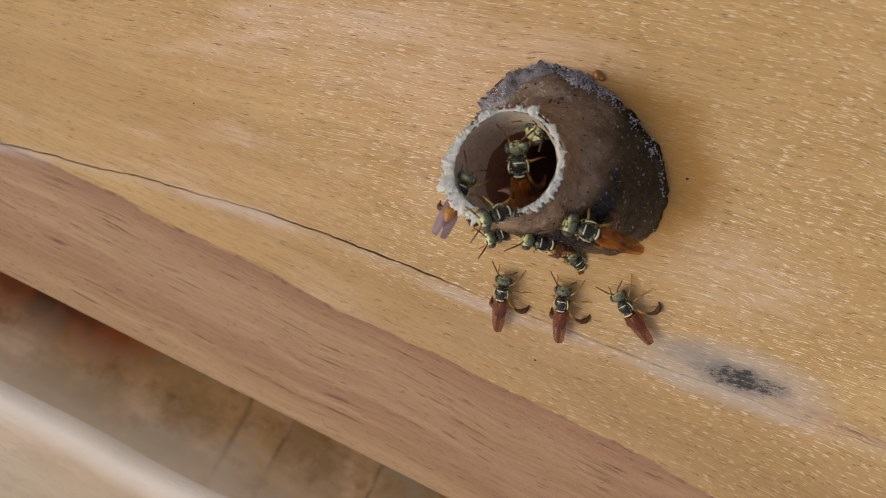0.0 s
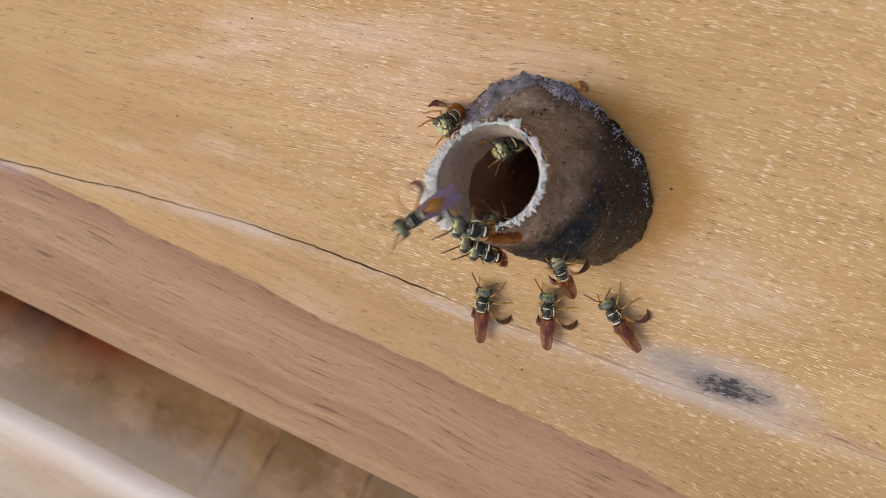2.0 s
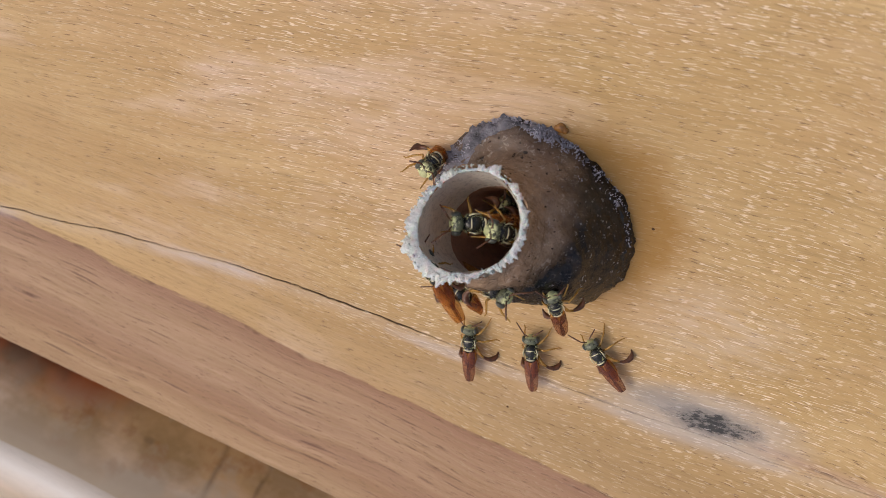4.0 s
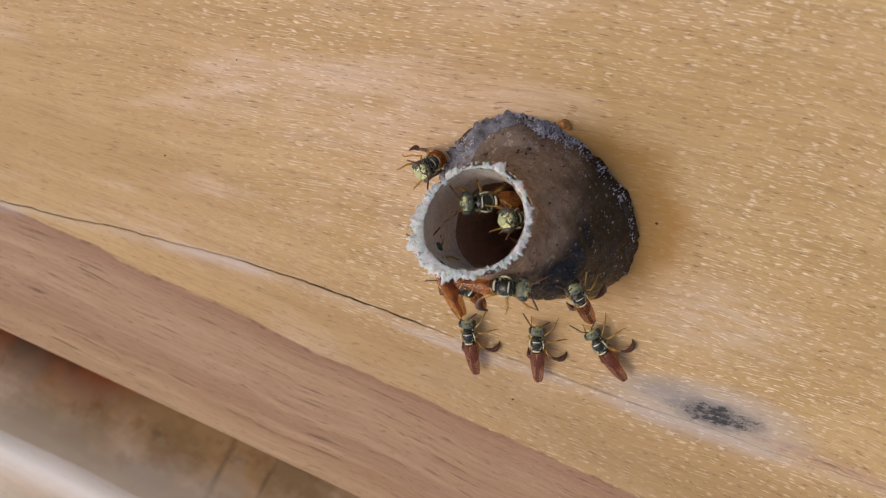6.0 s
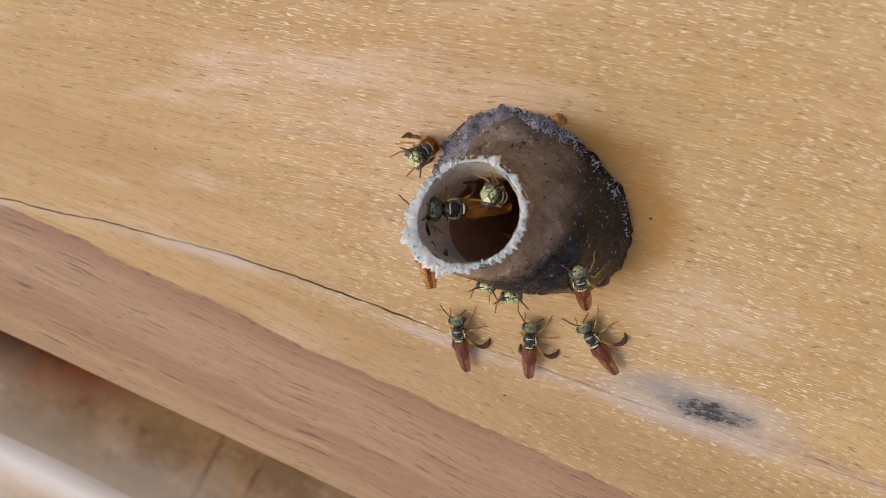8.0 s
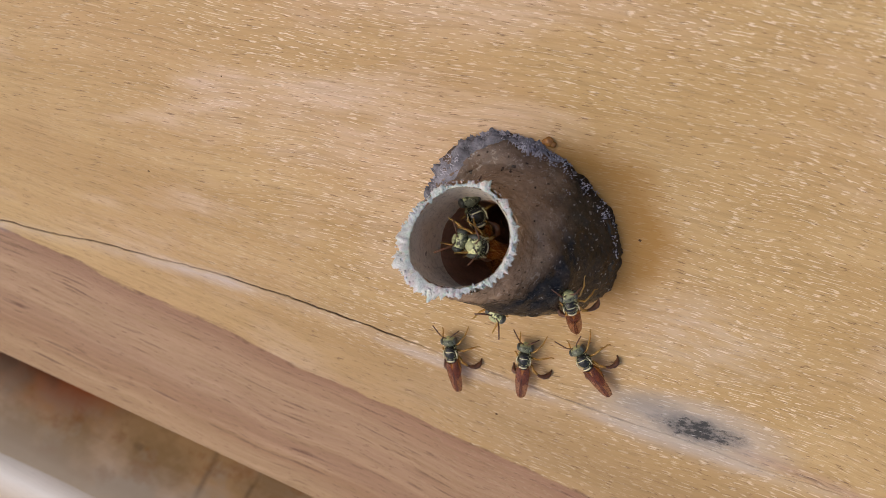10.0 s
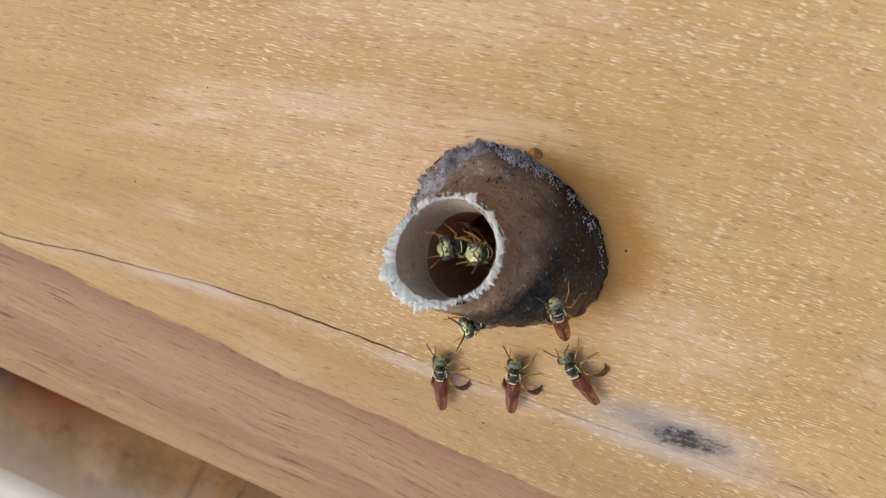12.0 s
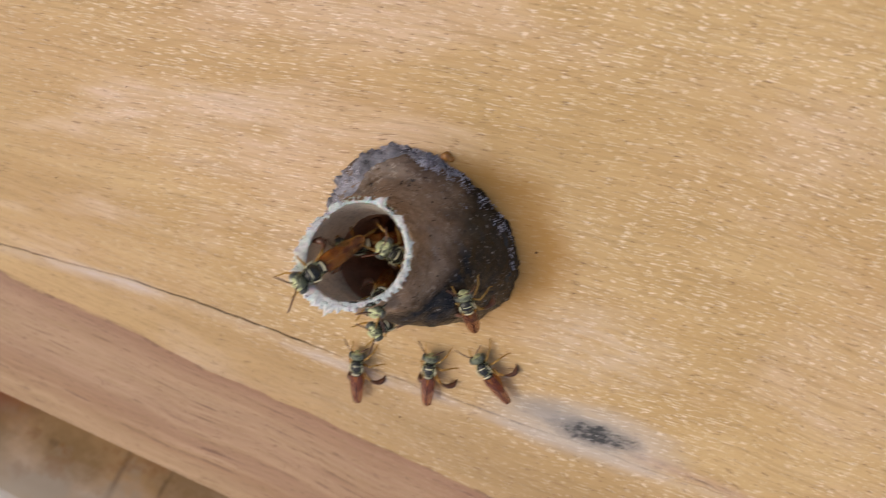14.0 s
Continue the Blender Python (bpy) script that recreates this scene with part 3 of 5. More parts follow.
def tube_frame(s):
    """Centre, right and up of the tube's ring at s: 0 on the board, 1 at the mouth, below 0 inside the board."""
    if s < 0:
        return PATH[0] + np.array((0, -s * 14.0, 0)), np.array((1.0, 0, 0)), np.array((0, 0, 1.0))
    w = np.array(((1 - s) ** 3, 3 * s * (1 - s) ** 2, 3 * s * s * (1 - s), s**3))
    d = np.array((-3 * (1 - s) ** 2, 3 * (1 - s) ** 2 - 6 * s * (1 - s), 6 * s * (1 - s) - 3 * s * s, 3 * s * s)) @ PATH
    d = d / np.linalg.norm(d)
    right = np.cross(d, (0, 0, 1.0))
    right = -right / np.linalg.norm(right) if right[0] < 0 else right / np.linalg.norm(right)
    up = np.cross(right, d)
    return w @ PATH, right, up if up[2] > 0 else -up


def outer_radius(s):
    return float(np.interp(s, [0, 0.04, 0.12, 0.25, 0.4, 0.6, 0.8, 1.0], [8.6, 8.45, 7.9, 6.9, 5.95, 5.1, 4.65, 4.45]))


def inner_radius(s):
    return float(np.interp(s, [-1.0, 0, 0.3, 0.60, 0.66, 0.85, 1.0], [3.6, 3.6, 3.5, 3.55, 3.75, 3.85, 3.95]))


def lobed(s, a):
    """The foot's uneven outline, fading out up the tube."""
    f = np.interp(np.degrees(a) % 360, [0, 11, 35, 61, 95, 125, 139, 160, 200, 240, 265, 285, 307, 325, 349, 360], [1.0, 0.985, 0.90, 0.84, 0.89, 1.05, 1.08, 1.05, 0.95, 0.84, 0.80, 0.82, 0.91, 1.0, 1.01, 1.0])
    under = max(0.0, np.cos(a - 4.55)) ** 2 * np.interp(s, [0, 0.12, 0.35, 0.6, 0.8], [0.05, 0.10, 0.13, 0.11, 0.03])
    return 1 + (f - 1) * max(0.0, 1 - s / 0.45) - under


def mouth(s, a):
    """The mouth is pressed flat on one side and drawn out into a lip below it."""
    w = min(1.0, max(0.0, (s - 0.5) / 0.5))
    return 1 + w * w * (0.06 * max(0.0, math.cos(a - 4.3)) ** 3 - 0.13 * max(0.0, math.cos(a - 2.95)) ** 2)


def tube_point(s, a, radius):
    c, right, up = tube_frame(s)
    radius = radius * (lobed(s, a) if s >= 0 and radius > 4.8 else 1.0) * mouth(s, a)
    ray = radius * (np.cos(a) * right + np.sin(a) * up)
    if 0 <= s < 0.3:
        ray[1] *= s / 0.3
    return c + ray




def tube():
    thing = new("entrance_tube")
    tagged(thing, "brown wax bee entrance tube with a white crumbly rim", "nest entrance")
    count = 160

    def rough(p, amount):
        v = Vector(p)
        return amount * (noise.noise(v * 0.45) * 1.2 + noise.noise(v * 1.3 + Vector((5, 0, 0))) * 0.6 + noise.noise(v * 3.1) * 0.35 + noise.noise(v * 6.5) * 0.2)

    def shell(name, stops, radius_of, material, label, amount):
        bm = bmesh.new()
        rows = []
        for s in stops:
            ring = []
            for i in range(count):
                a = 2 * math.pi * i / count
                r = radius_of(s)
                r += rough(tube_point(s, a, r), amount)
                if radius_of is outer_radius and s < 0.06:
                    r += (1 - s / 0.06) * max(-0.1, 0.35 * noise.noise((math.cos(a) * 6, math.sin(a) * 6, 2)) + 0.25 * noise.noise((math.cos(a) * 19, math.sin(a) * 19, 4)))
                ring.append(bm.verts.new(lay(tube_point(s, a, r))))
            rows.append(ring)
        grid_faces(bm, rows, True)
        bmesh.ops.recalc_face_normals(bm, faces=bm.faces)
        return part(name, bm, material, thing, label)

    shell("tube_wall", [0.98 * (k / 60) ** 1.2 + 0.02 * min(1, k) * 1.0 for k in range(61)], outer_radius, CERUMEN, "brown cerumen wall with pits and black resin foot", 0.24)
    shell("inner_lining", [0.62 + 0.38 * k / 16 for k in range(17)], inner_radius, LINING, "pale tan wax lining", 0.12)
    shell("tunnel", [-1.0 + 1.62 * k / 30 for k in range(31)], inner_radius, TUNNEL, "dark red-brown tunnel wall", 0.15)

    def crust(name, start, span, height, seed, material, label, thick, uneven):
        bm = bmesh.new()
        rows = []
        for k in range(25):
            ring = []
            for i in range(151):
                a = start + span * i / 150
                t = min(1.0, max(0.0, (a - 1.9) / 0.9))
                s = height * k / 24 * (0.42 + 0.58 * t * t * (3 - 2 * t) + 0.25 * noise.noise((math.cos(a) * 5, math.sin(a) * 5, 3)))
                p = tube_point(s, a, outer_radius(s))
                q = Vector(p) + Vector((seed, 0, 0))
                lump = 0.5 * noise.noise(q * 0.9) + 0.38 * noise.noise(q * 2.3) + 0.28 * noise.noise(q * 5.5)
                cover = min(1.0, 5 * min(i / 150, 1 - i / 150)) * min(1.0, 3.0 * (1 - k / 24))
                r = outer_radius(s) - 0.16 + cover * (thick + max(-0.3, uneven * lump)) + (max(0.0, 0.6 * uneven * lump) if k < 4 else 0.0)
                p = tube_point(s, a, r)
                p[1] = min(p[1], 0.05)
                ring.append(bm.verts.new(lay(p)))
            rows.append(ring)
        grid_faces(bm, rows)
        bmesh.ops.recalc_face_normals(bm, faces=bm.faces)
        part(name, bm, material, thing, label)

    crust("resin_crust", 1.25, 2.55, 0.19, 0, CRYSTAL, "violet-grey glossy resin crust", 0.34, 0.75)
    crust("resin_crust", -0.75, 1.85, 0.24, 9, PITCH, "lumpy glossy black resin edge", 0.20, 0.28)

    # crumbly white rim
    bm = bmesh.new()
    rows = []
    big = 420
    for k in range(13):
        b = math.pi * (k / 12) * 1.25 - 0.35
        ring = []
        for i in range(big):
            a = 2 * math.pi * i / big
            c, right, up = tube_frame(1.0)
            side = np.cos(a) * right + np.sin(a) * up
            left = max(0.0, -math.cos(a - 1.05))
            j = noise.noise((math.cos(a) * 9, math.sin(a) * 9, 1.5)) * 0.2 + 0.9 * noise.noise((math.cos(a) * 2.6, math.sin(a) * 2.6, 8.5))
            wide = 0.20 + 0.07 * j + 0.40 * left * left
            mid = 4.24 + 0.08 * j + 0.30 * left * left
            p = c + side * (mid * mouth(1.0, a) + wide * math.cos(b)) + RIM_N * ((0.10 + 0.08 * j) * math.sin(b) - 0.06)
            q = Vector(p)
            lump = 0.44 * noise.noise(q * 1.1) + 0.36 * noise.noise(q * 2.6) + 0.22 * noise.noise(q * 5.0) + 0.12 * noise.noise(q * 11.0)
            p = p + (side * math.cos(b) * (1.15 if math.cos(b) > 0.2 else 0.22) + RIM_N * math.sin(b) * 0.3) * lump
            ring.append(bm.verts.new(lay(p)))
        rows.append(ring)
    grid_faces(bm, rows, True)
    bmesh.ops.recalc_face_normals(bm, faces=bm.faces)
    part("rim", bm, WAX, thing, "crumbly greyish white wax rim")
    rng = random.Random(4)
    bm = bmesh.new()
    for _ in range(230):
        a = rng.uniform(0, 2 * math.pi)
        c, right, up = tube_frame(1.0)
        side = np.cos(a) * right + np.sin(a) * up
        ridge = rng.choice((4.15, 4.3, 4.4, 4.5)) * mouth(1.0, a) + 0.55 * max(0.0, -math.cos(a - 1.05)) ** 2
        p = c + side * (ridge + rng.uniform(-0.1, 0.12)) + RIM_N * rng.uniform(-0.2, 0.16)
        m = Matrix.LocRotScale(lay(p), Euler((rng.random() * 6, rng.random() * 6, 0)), Vector((1, rng.uniform(0.6, 1), rng.uniform(0.5, 1))))
        bmesh.ops.create_icosphere(bm, subdivisions=1, radius=rng.uniform(0.05, 0.15) * MM, matrix=m)
    tagged(part("crumbled_wax", bm, WAX, thing, "white wax crumbs"), kind="stuff")

    # crystals and fibres of resin round the collar's edge
    bm = bmesh.new()
    # clumps near 0.72 rad also stand in for glints on the black edge
    clumps = [(rng.choice((rng.gauss(2.15, 0.42), rng.gauss(1.85, 0.35), rng.gauss(2.5, 0.45), rng.gauss(0.72, 0.2))), abs(rng.gauss(0, 0.06))) for _ in range(70)]
    for _ in range(1100):
        a, s = rng.choice(clumps)
        a, s = a + rng.gauss(0, 0.05), abs(s + rng.gauss(0, 0.012))
        r = outer_radius(s) + rng.uniform(-0.05, 0.22)
        p = tube_point(s, a, r)
        p[1] = min(p[1], -0.03)
        c, right, up = tube_frame(s)
        outward = Vector(np.cos(a) * right + np.sin(a) * up) * 1.1 + Vector((rng.uniform(-1, 1), rng.uniform(-1.0, 0.1), rng.uniform(-1, 1)))
        turn = lay(outward).to_track_quat("Z", "Y")
        m = Matrix.LocRotScale(lay(p), turn, Vector((1, 1, rng.choice((0.25, 0.4, 0.6, 1.3)) if a > 1.2 else rng.uniform(0.2, 0.6))))
        wide = rng.uniform(0.03, 0.08) * MM
        foot = [bm.verts.new(m @ Vector((wide * math.cos(q), wide * math.sin(q), -0.17 * MM))) for q in (0, 1.571, 3.142, 4.712)]
        neck = [bm.verts.new(m @ Vector((0.3 * wide * math.cos(q), 0.3 * wide * math.sin(q), 0.17 * MM))) for q in (0, 1.571, 3.142, 4.712)]
        grid_faces(bm, [foot, neck], True)
        bm.faces.new(neck)
    tagged(part("crystal_crust", bm, FIBRE, thing, "violet-grey resin crystals"), kind="stuff")
    return thing


tube()


def resin_speck(x, z, size):
    bm = bmesh.new()
    bmesh.ops.create_icosphere(bm, subdivisions=3, radius=1.0)
    for v in bm.verts:
        k = 1 + 0.35 * noise.noise(v.co * 1.7 + Vector((x, z, 0)))
        v.co = Vector((v.co.x * size * k, v.co.y * size * 0.8 * k, max(-0.2, v.co.z) * size * 0.45)) * MM + lay((x, 0, z))
    return tagged(linked("resin_speck", bm, SPECK), "tiny dark brown resin speck on the wooden board", "resin speck", "resin specks")


resin_speck(7.91, 4.45, 0.13)
resin_speck(3.27, -17.56, 0.11)
resin_speck(-34.2, -9.3, 0.09)
resin_speck(-30.2, 2.4, 0.08)


def resin_lump(x, z):
    """A small heap of amber resin against the collar's edge."""
    bm = bmesh.new()
    for dx, dz, size in ((0, 0, 0.42), (0.38, -0.08, 0.30), (-0.3, -0.14, 0.26)):
        bmesh.ops.create_icosphere(bm, subdivisions=3, radius=size * MM, matrix=Matrix.Translation(lay((x + dx, -0.12, z + dz))))
    for v in bm.verts:
        v.co += v.co.normalized() * 0.09 * MM * noise.noise(v.co / MM * 3.0)
        v.co.z = max(v.co.z, 0.0)
    return tagged(linked("resin_lump", bm, LUMP), "small amber-brown resin lump beside the tube's collar", "resin")


resin_lump(-2.3, 9.3)


# ---- bees ----
def blob(size, at, turn=(0, 0, 0), power=1.0, div=3):
    bm = bmesh.new()
    bmesh.ops.create_icosphere(bm, subdivisions=div, radius=1.0)
    for v in bm.verts:
        v.co = Vector((v.co.x * size[0], v.co.y * size[1], v.co.z * size[2]))
    bm.transform(Matrix.LocRotScale(Vector(at), Euler([radians(q) for q in turn]), None))
    return bm


def stalk(points, radii, sides=7):
    """A tapered tube through points."""
    bm = bmesh.new()
    rows = []
    pts = [Vector(p) for p in points]
    for k, p in enumerate(pts):
        d = (pts[min(k + 1, len(pts) - 1)] - pts[max(k - 1, 0)]).normalized()
        q = d.to_track_quat("Z", "Y")
        rows.append([bm.verts.new(p + q @ Vector((math.cos(6.2832 * i / sides), math.sin(6.2832 * i / sides), 0)) * radii[k]) for i in range(sides)])
    grid_faces(bm, rows, True)
    bm.faces.new(rows[0][::-1])
    bm.faces.new(rows[-1])
    bmesh.ops.recalc_face_normals(bm, faces=bm.faces)
    return bm


def abdomen_mesh():
    bm = bmesh.new()
    rows = []
    for k in range(19):
        t = k / 18
        r = 0.62 * math.sin(math.pi * min(1.0, 0.14 + 0.86 * t) ** 0.85) ** 0.75 if 0 < t < 1 else 0.06
        r *= 1.0 - 0.05 * (k % 3 == 0)
        y = -0.62 - 2.0 * t
        z = 0.88 - 0.25 * t * t
        rows.append([bm.verts.new((r * math.cos(6.2832 * i / 20), y, z + 0.85 * r * math.sin(6.2832 * i / 20))) for i in range(20)])
    grid_faces(bm, rows, True)
    bm.faces.new(rows[0])
    bm.faces.new(rows[-1])
    bmesh.ops.recalc_face_normals(bm, faces=bm.faces)
    for f in bm.faces:
        f.material_index = 0
    return bm


def wing_mesh(side, spread=0.0, lift=0.0):
    """A folded fore wing: a thin, slightly arched blade from its hinge back over the body."""
    bm = bmesh.new()
    rows = []
    for k in range(13):
        t = k / 12
        half = 0.34 * (math.sin(math.pi * (0.10 + 0.84 * t) ** 1.3) ** 0.32) if t < 1 else 0.20
        mid = side * (0.36 - 0.20 * t)
        y = -0.55 - 2.9 * t
        z = 1.40 - 0.40 * t
        rows.append([bm.verts.new((mid + half * (j / 3 - 1), y, z + 0.06 * (1 - (j / 3 - 1) ** 2) - 0.10 * side * (j / 3 - 1))) for j in range(7)])
    grid_faces(bm, rows)
    bmesh.ops.solidify(bm, geom=bm.faces[:], thickness=0.03)
    hinge = Vector((side * 0.42, -0.55, 1.4))
    bm.transform(Matrix.Translation(hinge) @ Matrix.Rotation(radians(spread * side), 4, "Z") @ Matrix.Rotation(radians(lift), 4, "X") @ Matrix.Translation(-hinge))
    bmesh.ops.recalc_face_normals(bm, faces=bm.faces)
    return bm


def arc(y, radius, span, thick):
    pts = []
    for k in range(11):
        a = radians(-span + 2 * span * k / 10)
        pts.append((radius * 0.66 / 0.62 * math.sin(a), y - 0.12 * (1 - math.cos(a)) * (1 if y > 0 else -1), 0.98 + radius * math.cos(a)))
    return stalk(pts, [thick * (0.5 if k in (0, 10) else 1) for k in range(11)], 6)


def bee(spread=-1.0, lift=0.0, wing=None, reach=1.0, curl=0.0, grow=1.0):
    """One stingless bee, 5 mm long with its folded wings before sizing and grow fit it to the camera's view; the head
    looks along +y, the feet stand on z = 0.
    """
    sizing = Matrix.Diagonal((1.05 * grow * MM, 1.14 * grow * MM, 1.10 * grow * MM, 1))

    def scaled(bm):
        bm.transform(sizing)
        return bm

    thing = new("stingless_bee")
    tagged(thing, "small black and amber stingless bee with folded brown wings", "bee", "bees at the nest entrance")
    part("thorax", scaled(blob((0.60, 0.62, 0.58), (0, 0.12, 0.98))), BLACK, thing, "shiny black thorax")
    part("scutellum_lobe", scaled(blob((0.46, 0.36, 0.42), (0, -0.50, 1.06))), BLACK, thing, "shiny black lobe behind the thorax")
    part("collar_stripe", scaled(arc(0.36, 0.57, 32, 0.042)), CREAM, thing, "cream stripe")
    part("scutellum", scaled(arc(-0.50, 0.49, 40, 0.062)), CREAM, thing, "cream crescent")
    rng = random.Random(11)
    bm = bmesh.new()
    for k in range(340):
        on_head = k % 2 == 0
        d = Vector((rng.uniform(-1, 1), rng.uniform(-1, 1), rng.uniform(-0.3, 1))).normalized()
        size, at = ((0.60, 0.37, 0.53), (0, 1.0, 0.92)) if on_head else ((0.60, 0.62, 0.57), (0, 0.12, 0.98))
        if (on_head and d.y < 0.15) or (not on_head and d.z > 0.75):
            continue
        p = Vector([d[q] * size[q] + at[q] for q in range(3)])
        m = Matrix.LocRotScale(p, (d + Vector((0, -0.5, 0))).to_track_quat("Z", "Y"), None)
        long = rng.uniform(0.07, 0.13)
        foot = [bm.verts.new(m @ Vector((0.022 * math.cos(q), 0.022 * math.sin(q), -long))) for q in (0, 2.094, 4.189)]
        grid_faces(bm, [foot, [bm.verts.new(m @ Vector((0.006 * math.cos(q), 0.006 * math.sin(q), long))) for q in (0, 2.094, 4.189)]], True)
    tagged(part("fuzz", scaled(bm), FACE, thing, "short pale yellow fuzz"), kind="stuff")
    for sx in (-1, 1):
        part("side_stripe", scaled(stalk([(sx * 0.50, 0.42, 1.30), (sx * 0.60, 0.1, 1.34), (sx * 0.58, -0.28, 1.32)], [0.03, 0.055, 0.03], 6)), CREAM, thing, "cream side stripe")
    head = part("head", scaled(blob((0.68, 0.40, 0.55), (0, 1.00, 0.92), (-18, 0, 0))), FUZZ, thing, "green-grey fuzzy head")
    part("face", scaled(blob((0.30, 0.12, 0.30), (0, 1.29, 0.72), (-18, 0, 0))), FACE, head, "pale yellow face")
    for sx in (-1, 1):
        part("eye", scaled(blob((0.20, 0.30, 0.44), (sx * 0.55, 1.06, 0.92), (-18, 0, 0), div=2)), EYE, head, "dark grey eye")
        part("antenna", scaled(stalk([(sx * 0.16, 1.38, 1.08), (sx * 0.42, 1.70, 1.38), (-0.62, 1.98, 1.38) if sx < 0 else (0.66, 1.84, 1.38), (-1.10, 2.62, 1.22) if sx < 0 else (1.15, 2.10, 1.20)], [0.05, 0.045, 0.058, 0.045])), DARKLEG, head, "thin dark antenna")
    hinge = Vector((0, -0.55, 0.85))
    bend = Matrix.Translation(hinge) @ Matrix.Rotation(radians(curl), 4, "X") @ Matrix.Translation(-hinge)

    def bent(bm):
        bm.transform(bend)
        return scaled(bm)

    part("abdomen", bent(abdomen_mesh()), AMBER, thing, "amber abdomen")
    for sx in (-1, 1):
        part("wing", bent(wing_mesh(sx, spread, lift)), wing or WING, thing, "translucent brown wing")
        r = reach * 1.08 if sx > 0 else reach * 0.48
        part("leg", scaled(stalk([(sx * 0.3, 0.45, 0.6), (sx * 0.80 * r, 0.88, 0.95), (sx * 1.25 * r, 1.20 + 0.12 * reach, 0.55), (sx * 1.40 * r, 1.30 + 0.35 * reach, 0.06), (sx * 1.5 * r, 1.35 + 0.5 * reach, 0.03)], [0.085, 0.085, 0.065, 0.045, 0.03])), LEG, thing, "thin amber front leg")
        part("leg", scaled(stalk([(sx * 0.4, 0.05, 0.55), (sx * 1.05 * r, 0.25, 1.1), (sx * 1.6 * r, 0.2, 0.6), (sx * 1.95 * r, 0.05, 0.06), (sx * 2.2 * r, 0.0, 0.03)], [0.09, 0.085, 0.07, 0.045, 0.03])), LEG, thing, "thin amber middle leg")
        hind = part("leg", scaled(stalk([(sx * 0.4, -0.4, 0.6), (sx * 0.80 * r, -0.80, 1.05), (sx * 1.10 * r, -1.20, 0.85)], [0.12, 0.13, 0.09])), LEG, thing, "amber hind leg")
        part("shin", scaled(stalk([(sx * 1.05 * r, -1.14, 0.88), (sx * 1.28 * r, -1.42, 0.66), (sx * 1.58 * r, -1.56, 0.46), (sx * 1.86 * r, -1.48, 0.34), (sx * 2.0 * r, -1.36, 0.24), (sx * 2.06 * r, -1.22, 0.1), (sx * 2.1 * r, -1.02, 0.03)], [0.08, 0.13, 0.20, 0.24, 0.17, 0.09, 0.05], 9)), DARKLEG, hind, "broad dark brown shin")
    return thing


first = bee()
clinging = bee(-1.0, 0.0, AMBER_WING, 0.62, 18.0, 1.12)
landing = bee(4.0, 10.0, SHEEN)
tagged(landing, "small black and amber stingless bee with violet-sheened wings")
crouched = bee(-2.0, -4.0, AMBER_WING, 0.70, 0.0, 1.24)
curled = bee(-4.0, -6.0, None, 0.75, 30.0, 1.1)
rest = Matrix.Identity(4)
swarm = {"guard_a": first, "under_a": clinging, "flyer": landing, "inside_a": crouched, "under_b": curled}
for who in ("guard_b", "guard_c", "sentry", "under_c", "roamer", "peeker", "leaver", "inside_b", "inside_c"):
    swarm[who] = copy_thing(crouched if who.startswith("inside") or who in ("leaver", "peeker", "roamer") else clinging if who == "under_c" else first, rest)
for who, words in (
    ("guard", "small black and amber stingless bee standing on the wooden board"),
    ("sentry", "small black and amber stingless bee clinging to the tube's black foot"),
    ("under", "small amber stingless bee hanging under the white tube rim"),
    ("roamer", "small black and amber stingless bee crawling over the tube wall"),
    ("peeker", "small green-grey stingless bee clinging behind the white tube rim"),
    ("leaver", "small black and amber stingless bee flying off from the tube mouth"),
    ("inside", "small pale-faced stingless bee crawling inside the tube mouth"),
):
    for key, ob in swarm.items():
        if key.startswith(who):
            tagged(ob, words)


